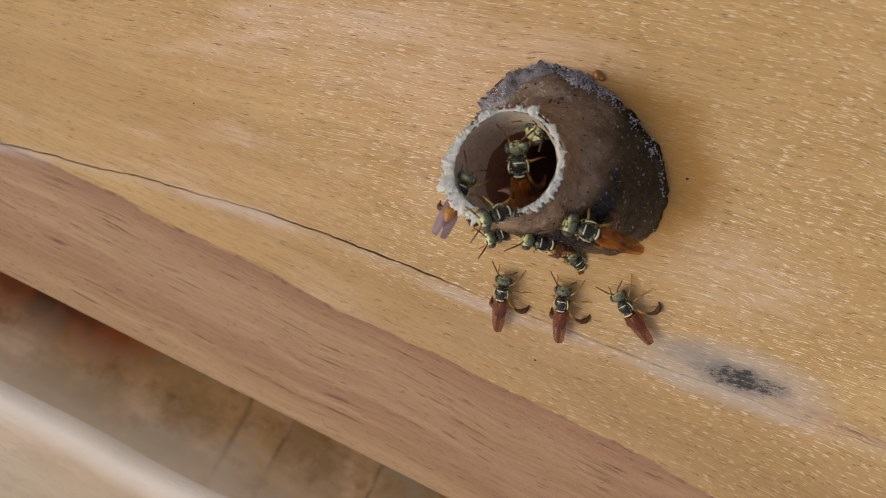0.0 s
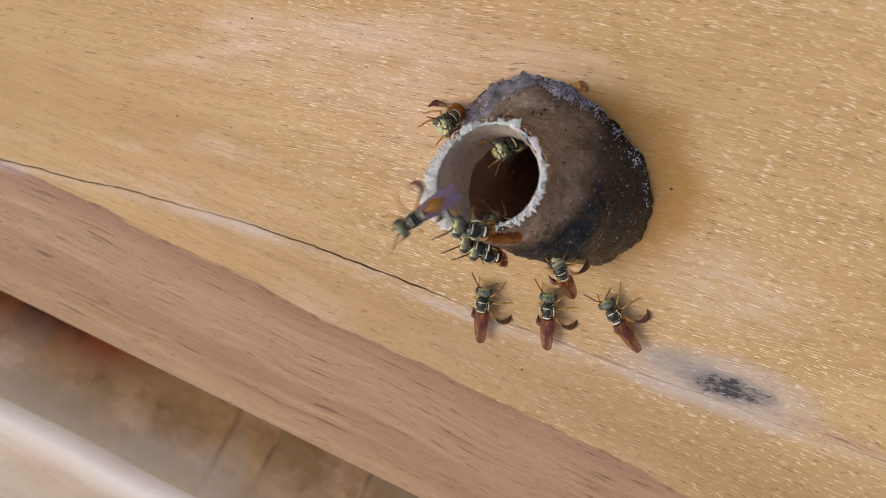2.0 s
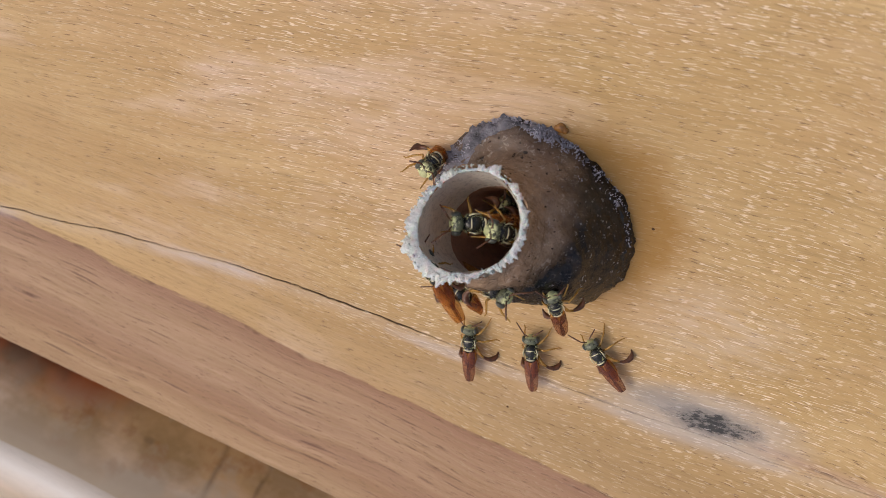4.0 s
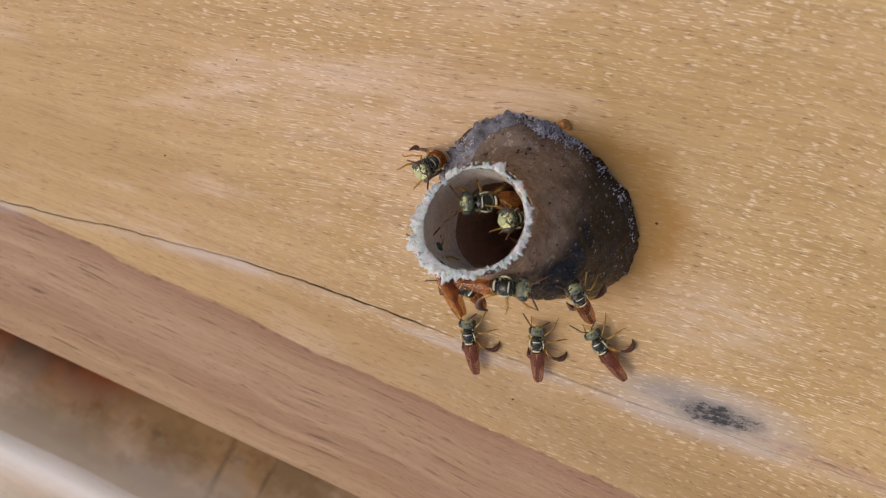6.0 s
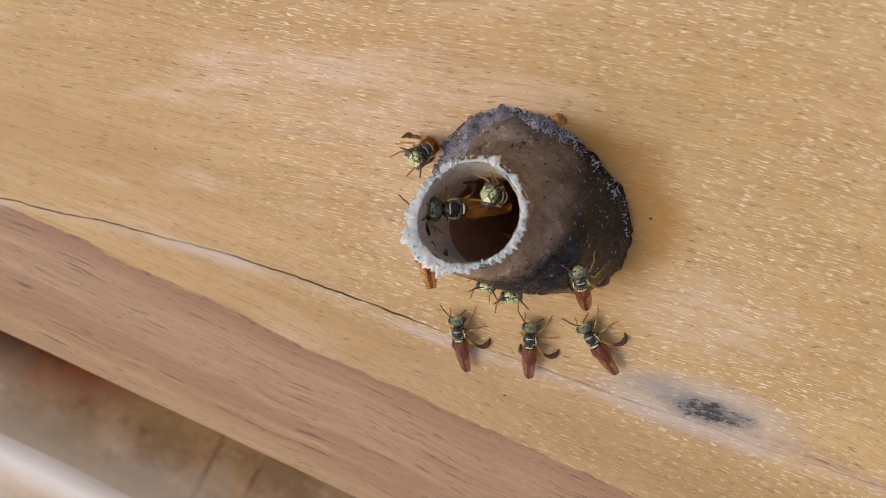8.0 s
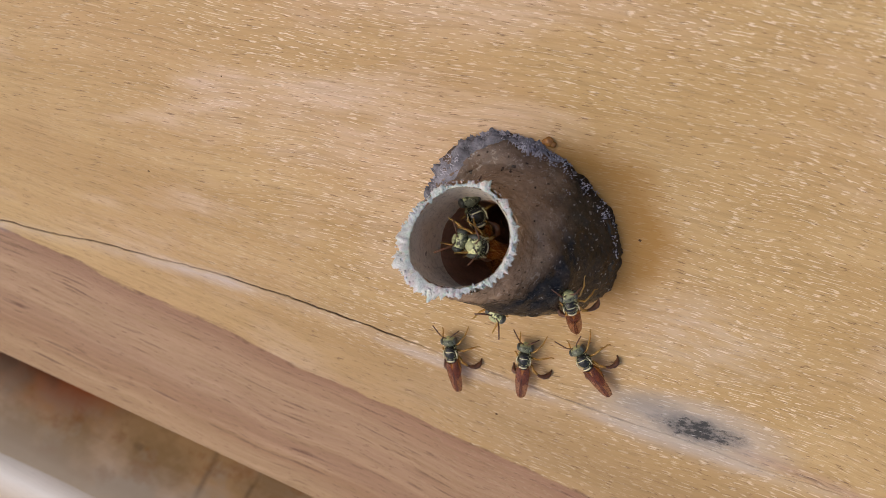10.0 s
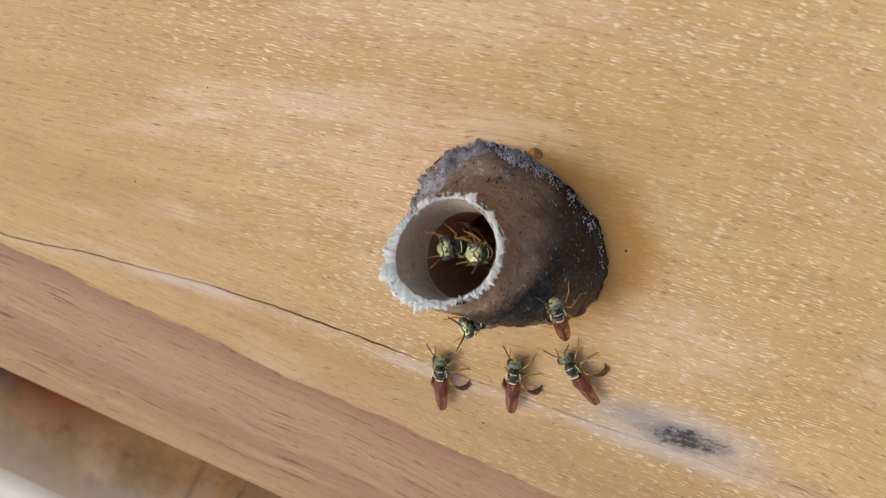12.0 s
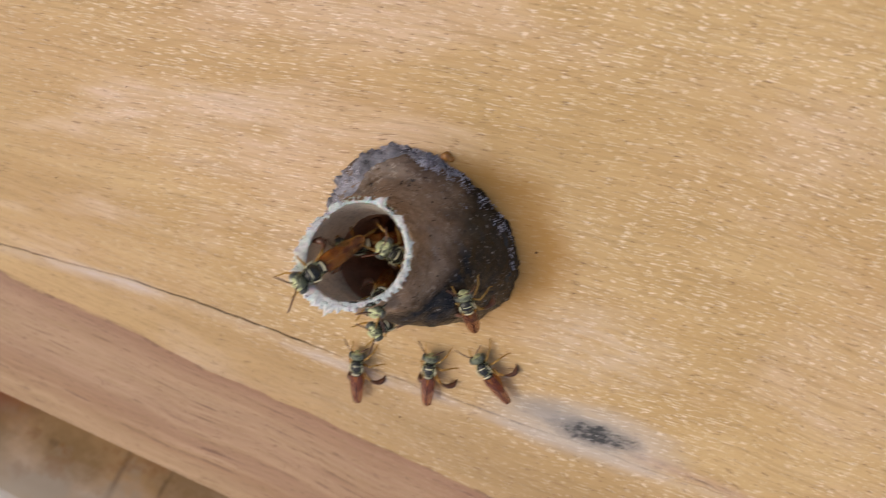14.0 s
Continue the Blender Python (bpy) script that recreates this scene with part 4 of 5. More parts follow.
# ---- what moves ----
def motions():
    walk(swarm["guard_a"], [
        (0, pose(-0.00195, -0.01220, -0.00000, 0.0, -0.0, 15.7)),
        (1.5, pose(-0.00233, -0.01252, -0.00000, 0.0, -0.0, 17.0)),
        (3.5, pose(-0.00210, -0.01239, 0.00000, 0.0, -0.0, 18.7)),
        (6, pose(-0.00262, -0.01260, -0.00000, 0.0, -0.0, 29.2)),
        (6.5, pose(-0.00252, -0.01281, -0.00000, 0.0, -0.0, 30.8)),
        (7.5, pose(-0.00260, -0.01276, 0.00000, 0.0, -0.0, 31.0)),
        (8, pose(-0.00275, -0.01285, -0.00000, 0.0, -0.0, 30.5)),
        (11, pose(-0.00257, -0.01287, 0.00000, 0.0, -0.0, 28.3)),
        (11.5, pose(-0.00231, -0.01400, -0.00000, 0.0, -0.0, 21.9)),
        (12, pose(-0.00213, -0.01371, 0.00000, 0.0, -0.0, 21.8)),
        (12.5, pose(-0.00247, -0.01285, -0.00000, 0.0, -0.0, 23.9)),
        (13, pose(-0.00274, -0.01281, 0.00000, 0.0, -0.0, 25.6)),
        (14, pose(-0.00221, -0.01361, -0.00000, 0.0, -0.0, 19.4)),
    ])
    walk(swarm["guard_b"], [
        (0, pose(0.00316, -0.01053, -0.00000, 0.0, -0.0, 18.6)),
        (1.5, pose(0.00305, -0.01016, -0.00000, 0.0, -0.0, 20.0)),
        (3.5, pose(0.00310, -0.01062, -0.00000, 0.0, -0.0, 23.5)),
        (6, pose(0.00313, -0.01032, 0.00000, 0.0, -0.0, 22.2)),
        (6.5, pose(0.00321, -0.01050, -0.00000, 0.0, -0.0, 22.0)),
        (7.5, pose(0.00316, -0.01049, 0.00000, 0.0, -0.0, 21.2)),
        (8, pose(0.00317, -0.01040, -0.00000, 0.0, -0.0, 19.9)),
        (11, pose(0.00385, -0.01025, -0.00000, 0.0, -0.0, 16.2)),
        (11.5, pose(0.00407, -0.01127, -0.00000, 0.0, -0.0, 18.0)),
        (12, pose(0.00391, -0.01074, -0.00000, 0.0, -0.0, 17.1)),
        (12.5, pose(0.00356, -0.01018, 0.00000, 0.0, -0.0, 18.3)),
        (13, pose(0.00344, -0.00996, 0.00000, 0.0, -0.0, 18.1)),
        (14, pose(0.00388, -0.01051, 0.00000, 0.0, -0.0, 16.6)),
    ])
    walk(swarm["guard_c"], [
        (0, pose(0.00826, -0.00817, 0.00000, 0.0, -0.0, 57.0)),
        (1.5, pose(0.00834, -0.00784, -0.00000, 0.0, -0.0, 56.4)),
        (3.5, pose(0.00848, -0.00808, 0.00000, 0.0, -0.0, 55.3)),
        (6, pose(0.00811, -0.00787, 0.00000, 0.0, -0.0, 55.7)),
        (6.5, pose(0.00829, -0.00794, -0.00000, 0.0, -0.0, 56.2)),
        (7.5, pose(0.00830, -0.00803, 0.00000, 0.0, -0.0, 56.5)),
        (8, pose(0.00795, -0.00768, -0.00000, 0.0, -0.0, 55.1)),
        (11, pose(0.00836, -0.00826, 0.00000, 0.0, -0.0, 56.0)),
        (11.5, pose(0.00837, -0.00864, -0.00000, 0.0, -0.0, 55.9)),
        (12, pose(0.00830, -0.00767, -0.00000, 0.0, -0.0, 55.5)),
        (12.5, pose(0.00829, -0.00774, 0.00000, 0.0, -0.0, 55.5)),
        (13, pose(0.00828, -0.00796, -0.00000, 0.0, -0.0, 56.6)),
        (14, pose(0.00835, -0.00798, 0.00000, 0.0, -0.0, 55.3)),
    ])
    walk(swarm["sentry"], [
        (0, pose(0.00204, -0.00665, -0.00048, 40.8, 24.3, 63.4)),
        (0.5, pose(0.00204, -0.00700, -0.00048, 41.0, 24.6, 63.2)),
        (1, pose(0.00179, -0.00166, 0.00695, 32.4, 19.8, 42.1)),
        (1.5, pose(0.00196, -0.00275, 0.00609, 33.6, 21.1, 47.1)),
        (2, pose(0.00205, -0.00329, 0.00553, 33.9, 21.4, 46.9)),
        (2.5, pose(0.00187, -0.00291, 0.00591, 32.3, 21.5, 44.4)),
        (3, pose(0.00231, -0.00256, 0.00605, 28.8, 18.3, 36.3)),
        (3.5, pose(0.00252, -0.00206, 0.00630, 28.8, 18.3, 36.2)),
        (6, pose(0.00385, -0.00145, 0.00515, 32.1, 22.4, 48.8)),
        (6.5, pose(0.00395, -0.00121, 0.00518, 29.7, 17.7, 41.6)),
        (7, pose(0.00443, -0.00120, 0.00437, 27.7, 13.5, 32.2)),
        (7.5, pose(0.00430, -0.00044, 0.00481, 27.8, 12.7, 30.3)),
        (8, pose(0.00420, -0.00007, 0.00511, 27.9, 15.6, 34.7)),
        (8.5, pose(0.00403, -0.00012, 0.00540, 26.8, 15.9, 34.6)),
        (11, pose(0.00445, -0.00047, 0.00461, 28.3, 15.9, 34.4)),
        (11.5, pose(0.00425, -0.00037, 0.00492, 29.0, 16.5, 36.3)),
        (12, pose(0.00413, 0.00009, 0.00526, 27.7, 18.1, 39.0)),
        (12.5, pose(0.00390, 0.00057, 0.00581, 25.3, 16.6, 36.4)),
        (13, pose(0.00456, -0.00079, 0.00433, 27.7, 14.6, 35.4)),
        (13.5, pose(0.00385, 0.00041, 0.00579, 27.3, 16.8, 37.0)),
        (14, pose(0.00378, 0.00115, 0.00586, 27.1, 20.7, 38.3)),
    ])
    walk(swarm["under_a"], [
        (0, pose(-0.00456, -0.00839, -0.00075, 52.8, 16.2, 138.3)),
        (0.5, pose(-0.00352, -0.00883, -0.00075, 52.9, 16.5, 138.2)),
        (1, pose(-0.00359, -0.00860, -0.00072, 45.5, 21.2, 128.7)),
        (1.5, pose(-0.00408, -0.00879, -0.00073, 46.9, 19.6, 133.6)),
        (2, pose(-0.00482, -0.00838, -0.00048, 21.5, 26.8, 105.1)),
        (2.5, pose(-0.00504, -0.00925, -0.00104, 18.1, 28.6, 101.8)),
        (3, pose(-0.00544, -0.00932, -0.00093, 12.2, 30.4, 90.1)),
        (3.5, pose(-0.00476, -0.00935, -0.00083, 6.1, 30.8, 84.2)),
        (6, pose(-0.00487, -0.00947, -0.00087, 4.0, 31.5, 81.2)),
        (6.5, pose(-0.00458, -0.00882, -0.00089, 4.2, 29.9, 83.6)),
        (7, pose(-0.00415, -0.00855, -0.00094, 12.2, 29.4, 89.5)),
        (7.25, pose(-0.00421, -0.00792, 0.00007, 54.0, 23.7, 149.1)),
        (7.5, pose(-0.00428, -0.00728, 0.00108, 73.0, -9.1, -168.3)),
        (8, pose(-0.00226, -0.00697, 0.00141, 74.4, -8.6, -168.0)),
        (8.25, pose(-0.00193, -0.00438, 0.00575, 49.4, -31.9, -126.3)),
        (8.5, pose(-0.00160, -0.00178, 0.01009, 11.0, -30.0, -73.1)),
        (9.25, pose(-0.00140, -0.00049, 0.00055, 46.2, -1.7, -41.3)),
        (10, pose(-0.00120, 0.00080, -0.00900, 90.0, -0.0, 0.0)),
        (12.6, pose(-0.00120, 0.00080, -0.00900, 90.0, -0.0, 0.0)),
        (12.733, pose(-0.00159, 0.00030, -0.00251, 83.6, 7.9, -58.5)),
        (12.867, pose(-0.00198, -0.00021, 0.00399, 73.4, 6.5, -117.9)),
        (13, pose(-0.00238, -0.00071, 0.01048, 69.4, -2.9, -176.1)),
        (13.5, pose(-0.00254, -0.00068, 0.01060, 71.1, -3.4, -176.1)),
        (14, pose(-0.00221, -0.00045, 0.01056, 73.8, -4.8, -177.5)),
    ])
    walk(swarm["under_b"], [
        (0, pose(-0.00083, -0.00300, 0.00747, 34.2, 25.5, 105.4)),
        (0.5, pose(-0.00103, -0.00782, -0.00060, 36.4, 25.1, 109.7)),
        (1, pose(-0.00197, -0.00196, 0.00938, 38.5, 25.4, 113.0)),
        (1.5, pose(-0.00259, -0.00102, 0.01073, 36.8, 25.8, 109.5)),
        (2, pose(-0.00390, -0.00877, -0.00048, 24.5, 27.5, 101.8)),
        (2.25, pose(-0.00328, -0.00557, 0.00487, -8.2, 17.5, 28.4)),
        (2.5, pose(-0.00267, -0.00236, 0.01023, -11.0, -14.1, -32.2)),
        (3, pose(-0.00296, -0.00221, 0.01041, -10.0, -16.9, -36.8)),
        (3.25, pose(-0.00208, -0.00070, 0.00070, 38.9, 0.2, -22.3)),
        (3.5, pose(-0.00120, 0.00080, -0.00900, 90.0, -0.0, 0.0)),
        (14, pose(-0.00120, 0.00080, -0.00900, 90.0, -0.0, 0.0)),
    ])
    walk(swarm["under_c"], [
        (0, pose(-0.00452, 0.00006, 0.01304, 52.7, 15.4, 138.0)),
        (0.5, pose(-0.00443, 0.00039, 0.01290, 52.8, 15.1, 137.6)),
        (1, pose(-0.00490, -0.00814, -0.00077, 50.3, 14.9, 143.0)),
        (1.5, pose(-0.00497, -0.00822, -0.00077, 49.9, 15.2, 143.0)),
        (2, pose(-0.00491, -0.00001, 0.01298, 32.8, 25.7, 107.1)),
        (2.5, pose(-0.00471, -0.00043, 0.01271, 12.2, 29.6, 84.6)),
        (3, pose(-0.00508, -0.00048, 0.01278, 1.0, 29.9, 72.8)),
        (3.5, pose(-0.00634, -0.00195, 0.01102, -16.8, 28.3, 55.5)),
        (6, pose(-0.00645, -0.00214, 0.00994, -32.8, 25.7, 44.0)),
        (6.5, pose(-0.00717, -0.00220, 0.00844, -35.5, 20.9, 35.5)),
        (7, pose(-0.00718, -0.00222, 0.00812, -34.9, 20.9, 35.7)),
        (7.5, pose(-0.00750, -0.00161, 0.00950, -34.4, 21.2, 35.6)),
        (8, pose(-0.00815, -0.00095, 0.00903, -37.2, 19.9, 29.2)),
        (8.5, pose(-0.00844, -0.00025, 0.00918, -38.0, 20.0, 29.1)),
        (9, pose(-0.00482, 0.00027, 0.00009, 25.3, 0.9, 20.7)),
        (9.5, pose(-0.00120, 0.00080, -0.00900, 90.0, -0.0, 0.0)),
        (14, pose(-0.00120, 0.00080, -0.00900, 90.0, -0.0, 0.0)),
    ])
    walk(swarm["roamer"], [
        (0, pose(0.00197, 0.00005, 0.00801, 23.8, 25.3, 96.4)),
        (0.5, pose(0.00178, 0.00171, 0.00786, -0.6, 13.1, 27.8)),
        (0.75, pose(0.00103, 0.00211, 0.00888, 12.9, 23.9, 74.1)),
        (1, pose(0.00028, 0.00251, 0.00990, 30.9, 21.6, 123.1)),
        (1.5, pose(-0.00135, -0.00042, 0.01018, 36.8, 22.6, 123.3)),
        (2, pose(-0.00393, -0.00251, 0.00557, 46.6, 26.9, 96.0)),
        (2.25, pose(-0.00288, -0.00227, 0.00802, 5.4, 27.9, 38.6)),
        (2.5, pose(-0.00182, -0.00203, 0.01046, -19.0, -0.0, -5.4)),
        (3, pose(-0.00275, -0.00125, 0.01077, -13.1, -18.8, -41.6)),
        (3.5, pose(-0.00163, -0.00279, 0.00767, 38.8, -29.8, -101.5)),
        (6, pose(-0.00083, -0.00092, 0.01018, 4.8, -28.9, -71.1)),
        (6.5, pose(-0.00146, -0.00709, 0.00155, 5.9, -28.3, -71.2)),
        (7, pose(-0.00113, -0.00213, 0.00958, 8.0, -28.3, -75.6)),
        (7.25, pose(-0.00070, -0.00217, 0.00946, 44.3, -32.3, -115.4)),
        (7.5, pose(-0.00028, -0.00221, 0.00934, 74.2, -16.3, -149.0)),
        (8, pose(0.00014, -0.00686, 0.00167, 78.0, -12.5, -158.6)),
        (8.5, pose(0.00086, -0.00609, 0.00157, 59.6, -24.5, -129.5)),
        (9.75, pose(-0.00008, -0.00640, 0.00163, 68.1, -1.8, -175.8)),
        (11, pose(-0.00102, -0.00672, 0.00169, 57.5, 20.0, 138.2)),
        (11.5, pose(-0.00099, -0.00722, 0.00170, 57.3, 20.1, 138.2)),
        (12, pose(-0.00131, -0.00745, 0.00164, 60.0, 19.9, 143.8)),
        (12.5, pose(-0.00201, -0.00086, 0.01053, 56.1, 21.0, 144.4)),
        (13, pose(-0.00066, -0.00663, 0.00231, 46.8, 14.8, 153.4)),
        (13.5, pose(-0.00181, -0.00750, 0.00164, 61.3, 17.1, 149.1)),
        (14, pose(-0.00173, -0.00833, 0.00154, 65.8, 15.0, 153.4)),
    ])
    walk(swarm["peeker"], [
        (0, pose(-0.01150, -0.00128, -0.00363, 64.7, 1.7, 159.4)),
        (0.5, pose(-0.01128, 0.00004, 0.00215, 87.1, 1.4, 159.0)),
        (1, pose(-0.01148, -0.00019, 0.00213, 87.7, 6.6, 150.2)),
        (1.5, pose(-0.01173, 0.00015, 0.00213, 87.3, 6.8, 150.2)),
        (2, pose(-0.01136, 0.00138, 0.00214, 87.5, 1.9, 158.9)),
        (2.5, pose(-0.01089, 0.00175, 0.00213, 88.0, 4.8, 154.4)),
        (3, pose(-0.00982, 0.00307, 0.00214, 88.0, -3.2, 172.5)),
        (3.5, pose(-0.01067, 0.00213, 0.00213, 88.8, -1.4, 167.7)),
        (6, pose(-0.01178, 0.00063, 0.00211, 89.7, 6.3, 154.1)),
        (6.5, pose(-0.01175, 0.00068, 0.00212, 88.0, 6.7, 154.4)),
        (7, pose(-0.01231, -0.00015, 0.00212, 88.3, 6.2, 154.3)),
        (7.5, pose(-0.01189, -0.00117, 0.00212, 88.5, 6.1, 154.4)),
        (8, pose(-0.01202, 0.00117, 0.00212, 88.9, 6.1, 154.3)),
        (8.5, pose(-0.01124, 0.00227, 0.00211, -91.0, -173.0, 1.2)),
        (9.2, pose(-0.00961, 0.00222, 0.00061, 67.1, -6.3, -178.4)),
        (9.467, pose(-0.00681, 0.00175, -0.00260, 70.1, 5.1, -119.6)),
        (9.733, pose(-0.00400, 0.00127, -0.00580, 81.6, 8.3, -59.4)),
        (10, pose(-0.00120, 0.00080, -0.00900, 90.0, -0.0, 0.0)),
        (14, pose(-0.00120, 0.00080, -0.00900, 90.0, -0.0, 0.0)),
    ])
    walk(swarm["flyer"], [
        (0, pose(-0.00770, -0.00035, 0.01097, -33.8, 5.1, -2.8)),
        (0.25, pose(-0.00718, -0.00006, 0.00951, -7.2, 30.4, 51.8)),
        (0.5, pose(-0.00666, 0.00023, 0.00805, 31.1, 21.0, 115.2)),
        (0.75, pose(-0.00586, 0.00114, 0.00746, 27.6, 22.0, 78.3)),
        (1, pose(-0.00506, 0.00206, 0.00688, 24.2, 20.9, 41.4)),
        (1.25, pose(-0.00555, 0.00132, 0.00740, 34.8, 22.0, 90.1)),
        (1.5, pose(-0.00605, 0.00058, 0.00791, 42.7, 15.4, 137.4)),
        (1.9, pose(-0.00681, 0.00076, 0.00781, 41.0, 8.5, 151.0)),
        (1.92, pose(-0.00832, 0.00024, 0.01260, 66.8, 18.0, 141.4)),
        (2, pose(-0.00860, 0.00037, 0.01606, 29.5, 9.9, 151.7)),
        (2.1, pose(-0.03760, -0.02780, 0.02406, 28.6, 12.3, 147.3)),
        (2.3, pose(-0.06380, 0.00760, 0.01203, 12.6, 9.8, 117.7)),
        (2.5, pose(-0.09000, 0.04300, 0.00000, 0.0, -0.0, 90.0)),
        (14, pose(-0.09000, 0.04300, 0.00000, 0.0, -0.0, 90.0)),
    ])
    walk(swarm["leaver"], [
        (0, pose(-0.00531, 0.00392, 0.00550, 95.2, 13.0, 136.8)),
        (0.5, pose(-0.00594, 0.00358, 0.00549, 42.1, 17.1, 122.7)),
        (1, pose(-0.00605, 0.00302, 0.00583, 44.2, 17.5, 127.2)),
        (1.5, pose(-0.00635, 0.00348, 0.00548, 42.3, 18.6, 123.0)),
        (2, pose(-0.00569, 0.00366, 0.00537, 68.2, 9.3, 147.9)),
        (2.5, pose(-0.00645, 0.00271, 0.00594, 31.6, 24.4, 104.2)),
        (3, pose(-0.00749, 0.00300, 0.00735, 25.1, 22.2, 116.8)),
        (3.2, pose(-0.00905, 0.00432, 0.00983, 39.4, 22.0, 100.1)),
        (3.4, pose(-0.00914, 0.00447, 0.01015, 10.1, 32.5, 120.8)),
        (3.467, pose(-0.00670, 0.00730, 0.01290, 20.6, 23.6, 121.9)),
        (3.5, pose(-0.01538, 0.00430, 0.01906, 20.6, 23.6, 121.9)),
        (3.533, pose(-0.02400, 0.00130, 0.02520, 20.6, 23.6, 121.9)),
        (3.7, pose(-0.04220, -0.00609, 0.03406, 21.4, 22.9, 123.9)),
        (4.1, pose(-0.09000, 0.03400, 0.00000, 0.0, -0.0, 90.0)),
        (14, pose(-0.09000, 0.03400, 0.00000, 0.0, -0.0, 90.0)),
    ])
    walk(swarm["inside_a"], [
        (0, pose(-0.00493, 0.00246, 0.00675, 1.3, 15.3, 27.0)),
        (0.25, pose(-0.00306, 0.00163, -0.00113, 45.0, 2.2, 16.6)),
        (0.5, pose(-0.00120, 0.00080, -0.00900, 90.0, -0.0, 0.0)),
        (2, pose(-0.00120, 0.00080, -0.00900, 90.0, -0.0, 0.0)),
        (2.25, pose(-0.00256, 0.00080, -0.00019, 29.2, 2.0, 3.1)),
        (2.5, pose(-0.00393, 0.00079, 0.00863, -31.6, 5.7, 2.8)),
        (2.75, pose(-0.00460, 0.00097, 0.00808, 9.1, 40.2, 57.7)),
        (3, pose(-0.00526, 0.00114, 0.00753, 64.1, 21.1, 125.5)),
        (3.5, pose(-0.00564, 0.00135, 0.00746, 36.8, 23.4, 117.1)),
        (6, pose(-0.00586, 0.00286, 0.00645, 37.8, 22.6, 120.7)),
        (6.5, pose(-0.00676, 0.00264, 0.00649, 36.4, 21.8, 120.5)),
        (7, pose(-0.00662, 0.00169, 0.00711, 35.3, 22.9, 116.5)),
        (7.5, pose(-0.00713, 0.00146, 0.00720, 37.3, 21.4, 120.6)),
        (8, pose(-0.00735, 0.00129, 0.00726, 37.6, 23.2, 118.9)),
        (8.5, pose(-0.00685, 0.00092, 0.00757, 39.2, 23.4, 123.4)),
        (11, pose(-0.00449, 0.00228, 0.00686, 40.8, 27.7, 83.6)),
        (11.5, pose(-0.00488, 0.00245, 0.00669, 40.9, 27.2, 83.6)),
        (12, pose(-0.00554, 0.00169, 0.00711, 62.9, 24.3, 122.3)),
        (12.5, pose(-0.00582, 0.00120, 0.00749, 47.3, 22.6, 133.3)),
        (13, pose(-0.00708, 0.00108, 0.00761, 39.2, 15.5, 142.2)),
        (13.5, pose(-0.00802, 0.00152, 0.01159, 41.3, 17.2, 140.9)),
        (14, pose(-0.00796, 0.00074, 0.01201, 47.9, 12.0, 151.6)),
    ])
    walk(swarm["inside_b"], [
        (0, pose(-0.00120, 0.00080, -0.00900, 90.0, -0.0, 0.0)),
        (2.5, pose(-0.00120, 0.00080, -0.00900, 90.0, -0.0, 0.0)),
        (2.75, pose(-0.00278, 0.00199, -0.00110, 66.8, 3.9, 54.2)),
        (3, pose(-0.00436, 0.00317, 0.00680, 55.7, 24.9, 106.3)),
        (3.5, pose(-0.00383, 0.00201, 0.00766, 60.8, 25.8, 106.4)),
        (6, pose(-0.00384, 0.00254, 0.00756, 90.7, 21.5, 127.2)),
        (6.5, pose(-0.00488, 0.00235, 0.00754, 85.4, 23.6, 116.6)),
        (7, pose(-0.00527, 0.00146, 0.00808, 86.0, 23.5, 116.7)),
        (7.5, pose(-0.00492, 0.00264, 0.00734, 87.5, 21.2, 121.7)),
        (8, pose(-0.00545, 0.00353, 0.00673, 82.0, 25.3, 105.9)),
        (8.5, pose(-0.00523, 0.00327, 0.00693, 79.2, 27.3, 100.6)),
        (11, pose(-0.00449, 0.00101, 0.00845, 94.7, 17.6, 137.1)),
        (11.5, pose(-0.00383, 0.00099, 0.00849, 98.5, 9.3, 155.8)),
        (12, pose(-0.00398, 0.00219, 0.00777, 88.7, 24.6, 122.5)),
        (12.5, pose(-0.00443, 0.00241, 0.00753, 90.6, 24.4, 128.2)),
        (13, pose(-0.00373, 0.00248, 0.00744, -81.2, 178.7, -5.4)),
        (13.5, pose(-0.00383, 0.00236, 0.00766, 90.4, 22.6, 128.3)),
        (14, pose(-0.00375, 0.00284, 0.00712, 50.2, 31.7, 83.9)),
    ])
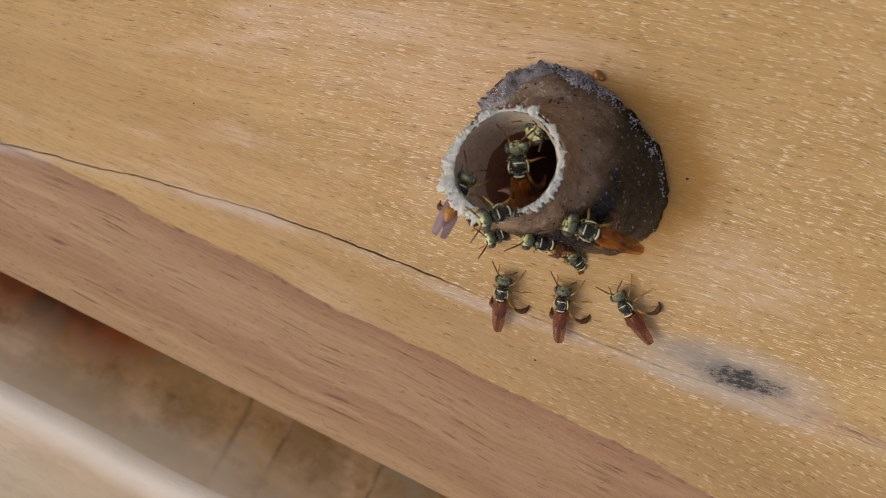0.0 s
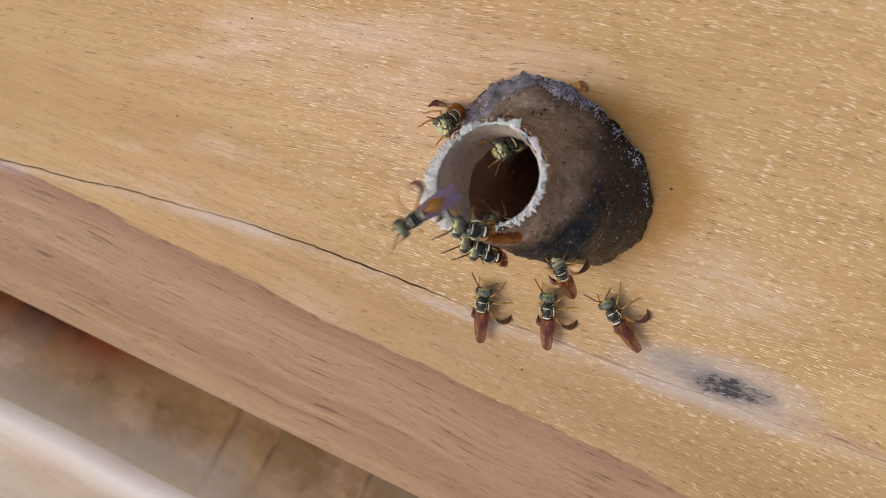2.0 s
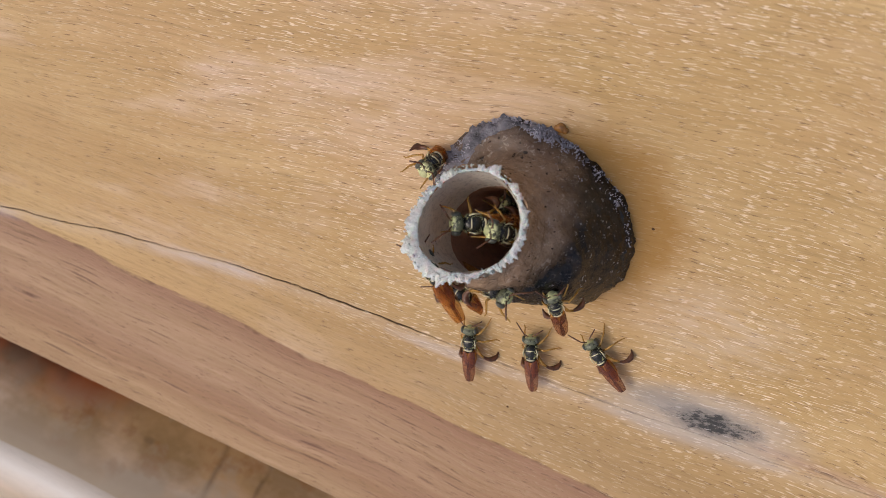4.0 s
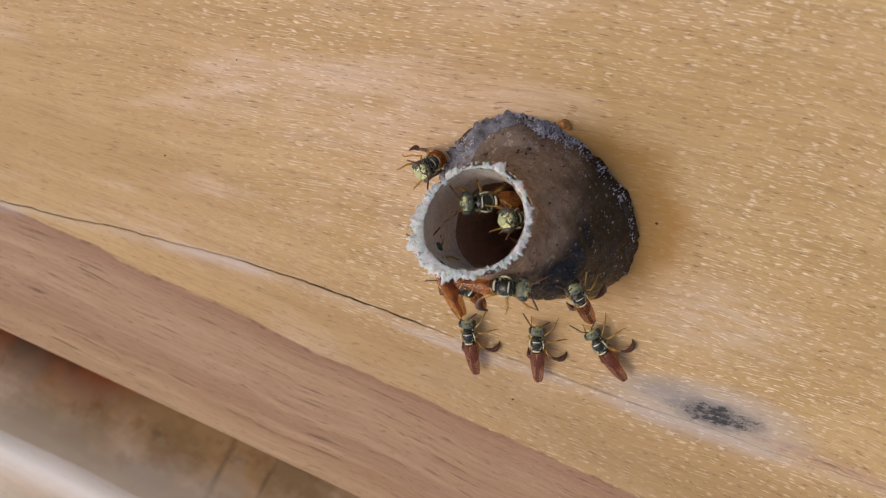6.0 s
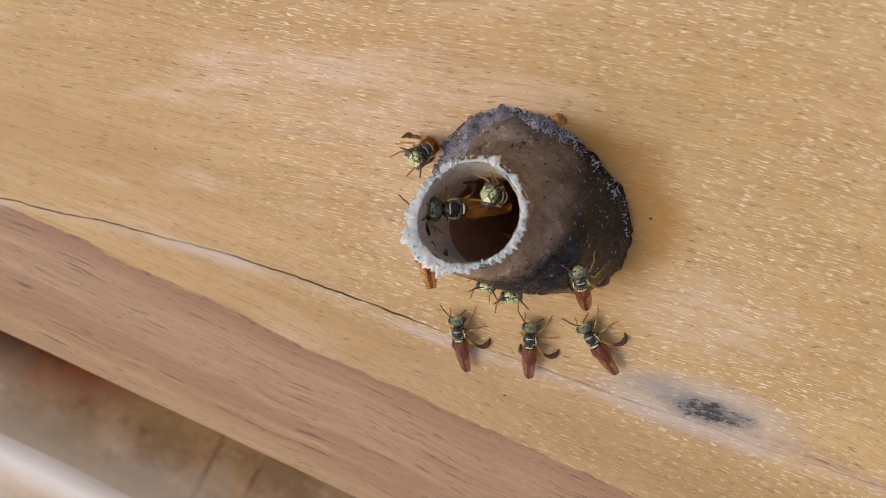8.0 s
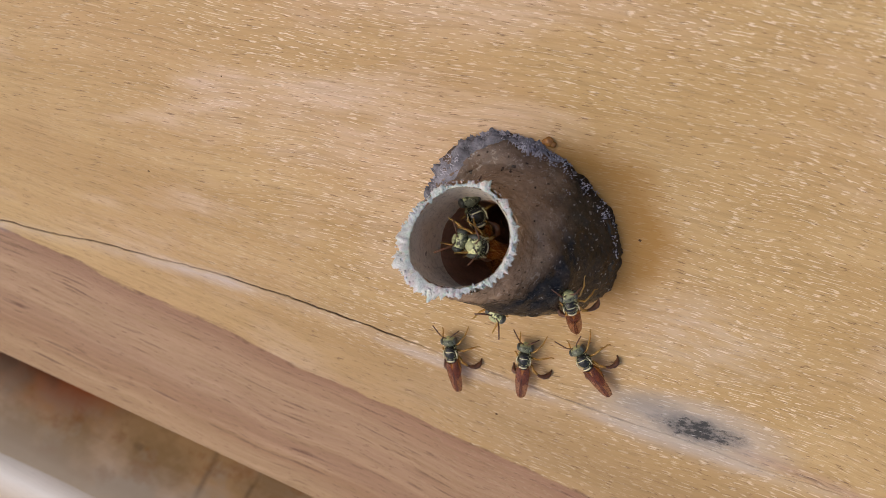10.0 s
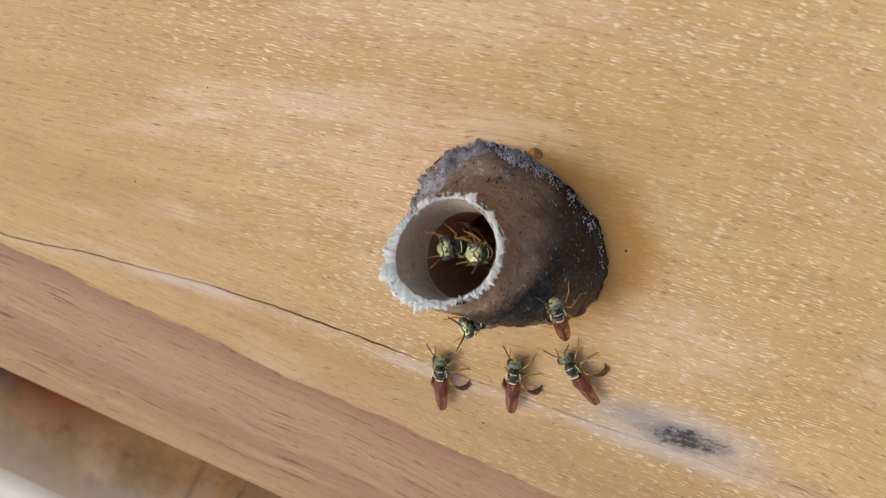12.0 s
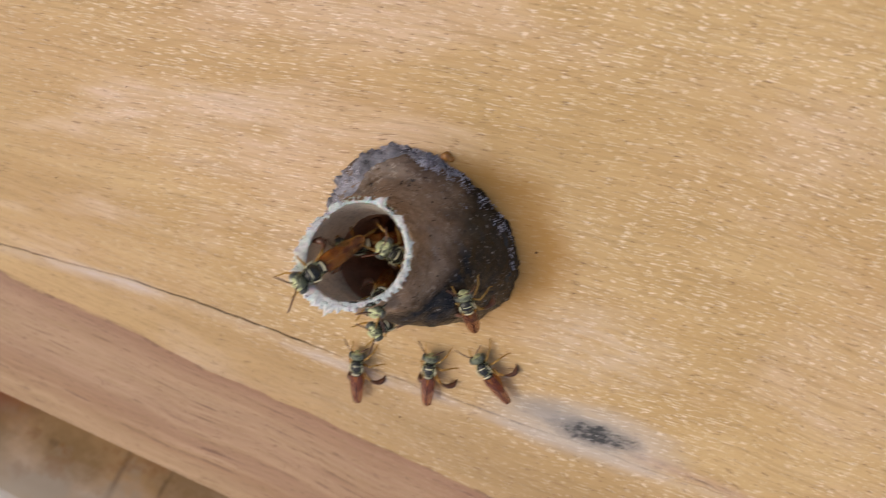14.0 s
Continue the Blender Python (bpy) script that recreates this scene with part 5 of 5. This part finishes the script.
    walk(swarm["inside_c"], [
        (0, pose(-0.00120, 0.00080, -0.00900, 90.0, -0.0, 0.0)),
        (2, pose(-0.00120, 0.00080, -0.00900, 90.0, -0.0, 0.0)),
        (2.25, pose(-0.00309, 0.00169, -0.00231, 39.6, 1.7, 19.4)),
        (2.5, pose(-0.00498, 0.00258, 0.00438, -9.0, 17.7, 30.9)),
        (3, pose(-0.00496, 0.00320, 0.00330, 41.3, 26.1, 84.1)),
        (3.5, pose(-0.00458, 0.00260, 0.00375, 41.2, 26.7, 84.0)),
        (4.75, pose(-0.00289, 0.00170, -0.00263, 60.8, 4.0, 44.2)),
        (6, pose(-0.00120, 0.00080, -0.00900, 90.0, -0.0, 0.0)),
        (7, pose(-0.00120, 0.00080, -0.00900, 90.0, -0.0, 0.0)),
        (7.25, pose(-0.00336, 0.00189, -0.00281, 64.9, 3.7, 48.8)),
        (7.5, pose(-0.00552, 0.00298, 0.00339, 50.2, 24.8, 94.7)),
        (7.75, pose(-0.00336, 0.00189, -0.00281, 64.9, 3.7, 48.8)),
        (8, pose(-0.00120, 0.00080, -0.00900, 90.0, -0.0, 0.0)),
        (8.25, pose(-0.00355, 0.00221, -0.00241, 68.8, 5.5, 53.6)),
        (8.5, pose(-0.00590, 0.00362, 0.00419, 60.1, 25.7, 105.9)),
        (9.75, pose(-0.00560, 0.00277, 0.00453, 6.7, 37.3, 52.6)),
        (11, pose(-0.00531, 0.00192, 0.00487, -34.9, 9.9, 11.1)),
        (11.25, pose(-0.00326, 0.00136, -0.00206, 27.5, 1.6, 8.6)),
        (11.5, pose(-0.00120, 0.00080, -0.00900, 90.0, -0.0, 0.0)),
        (12, pose(-0.00120, 0.00080, -0.00900, 90.0, -0.0, 0.0)),
        (12.25, pose(-0.00250, 0.00191, -0.00270, 69.4, 5.7, 58.9)),
        (12.5, pose(-0.00379, 0.00303, 0.00360, 63.3, 26.3, 117.2)),
        (13, pose(-0.00486, 0.00323, 0.00339, 40.6, 21.9, 51.4)),
        (13.5, pose(-0.00450, 0.00297, 0.00355, 39.0, 25.7, 61.9)),
        (14, pose(-0.00612, 0.00064, 0.00510, 33.4, 23.3, 128.3)),
    ])


motions()
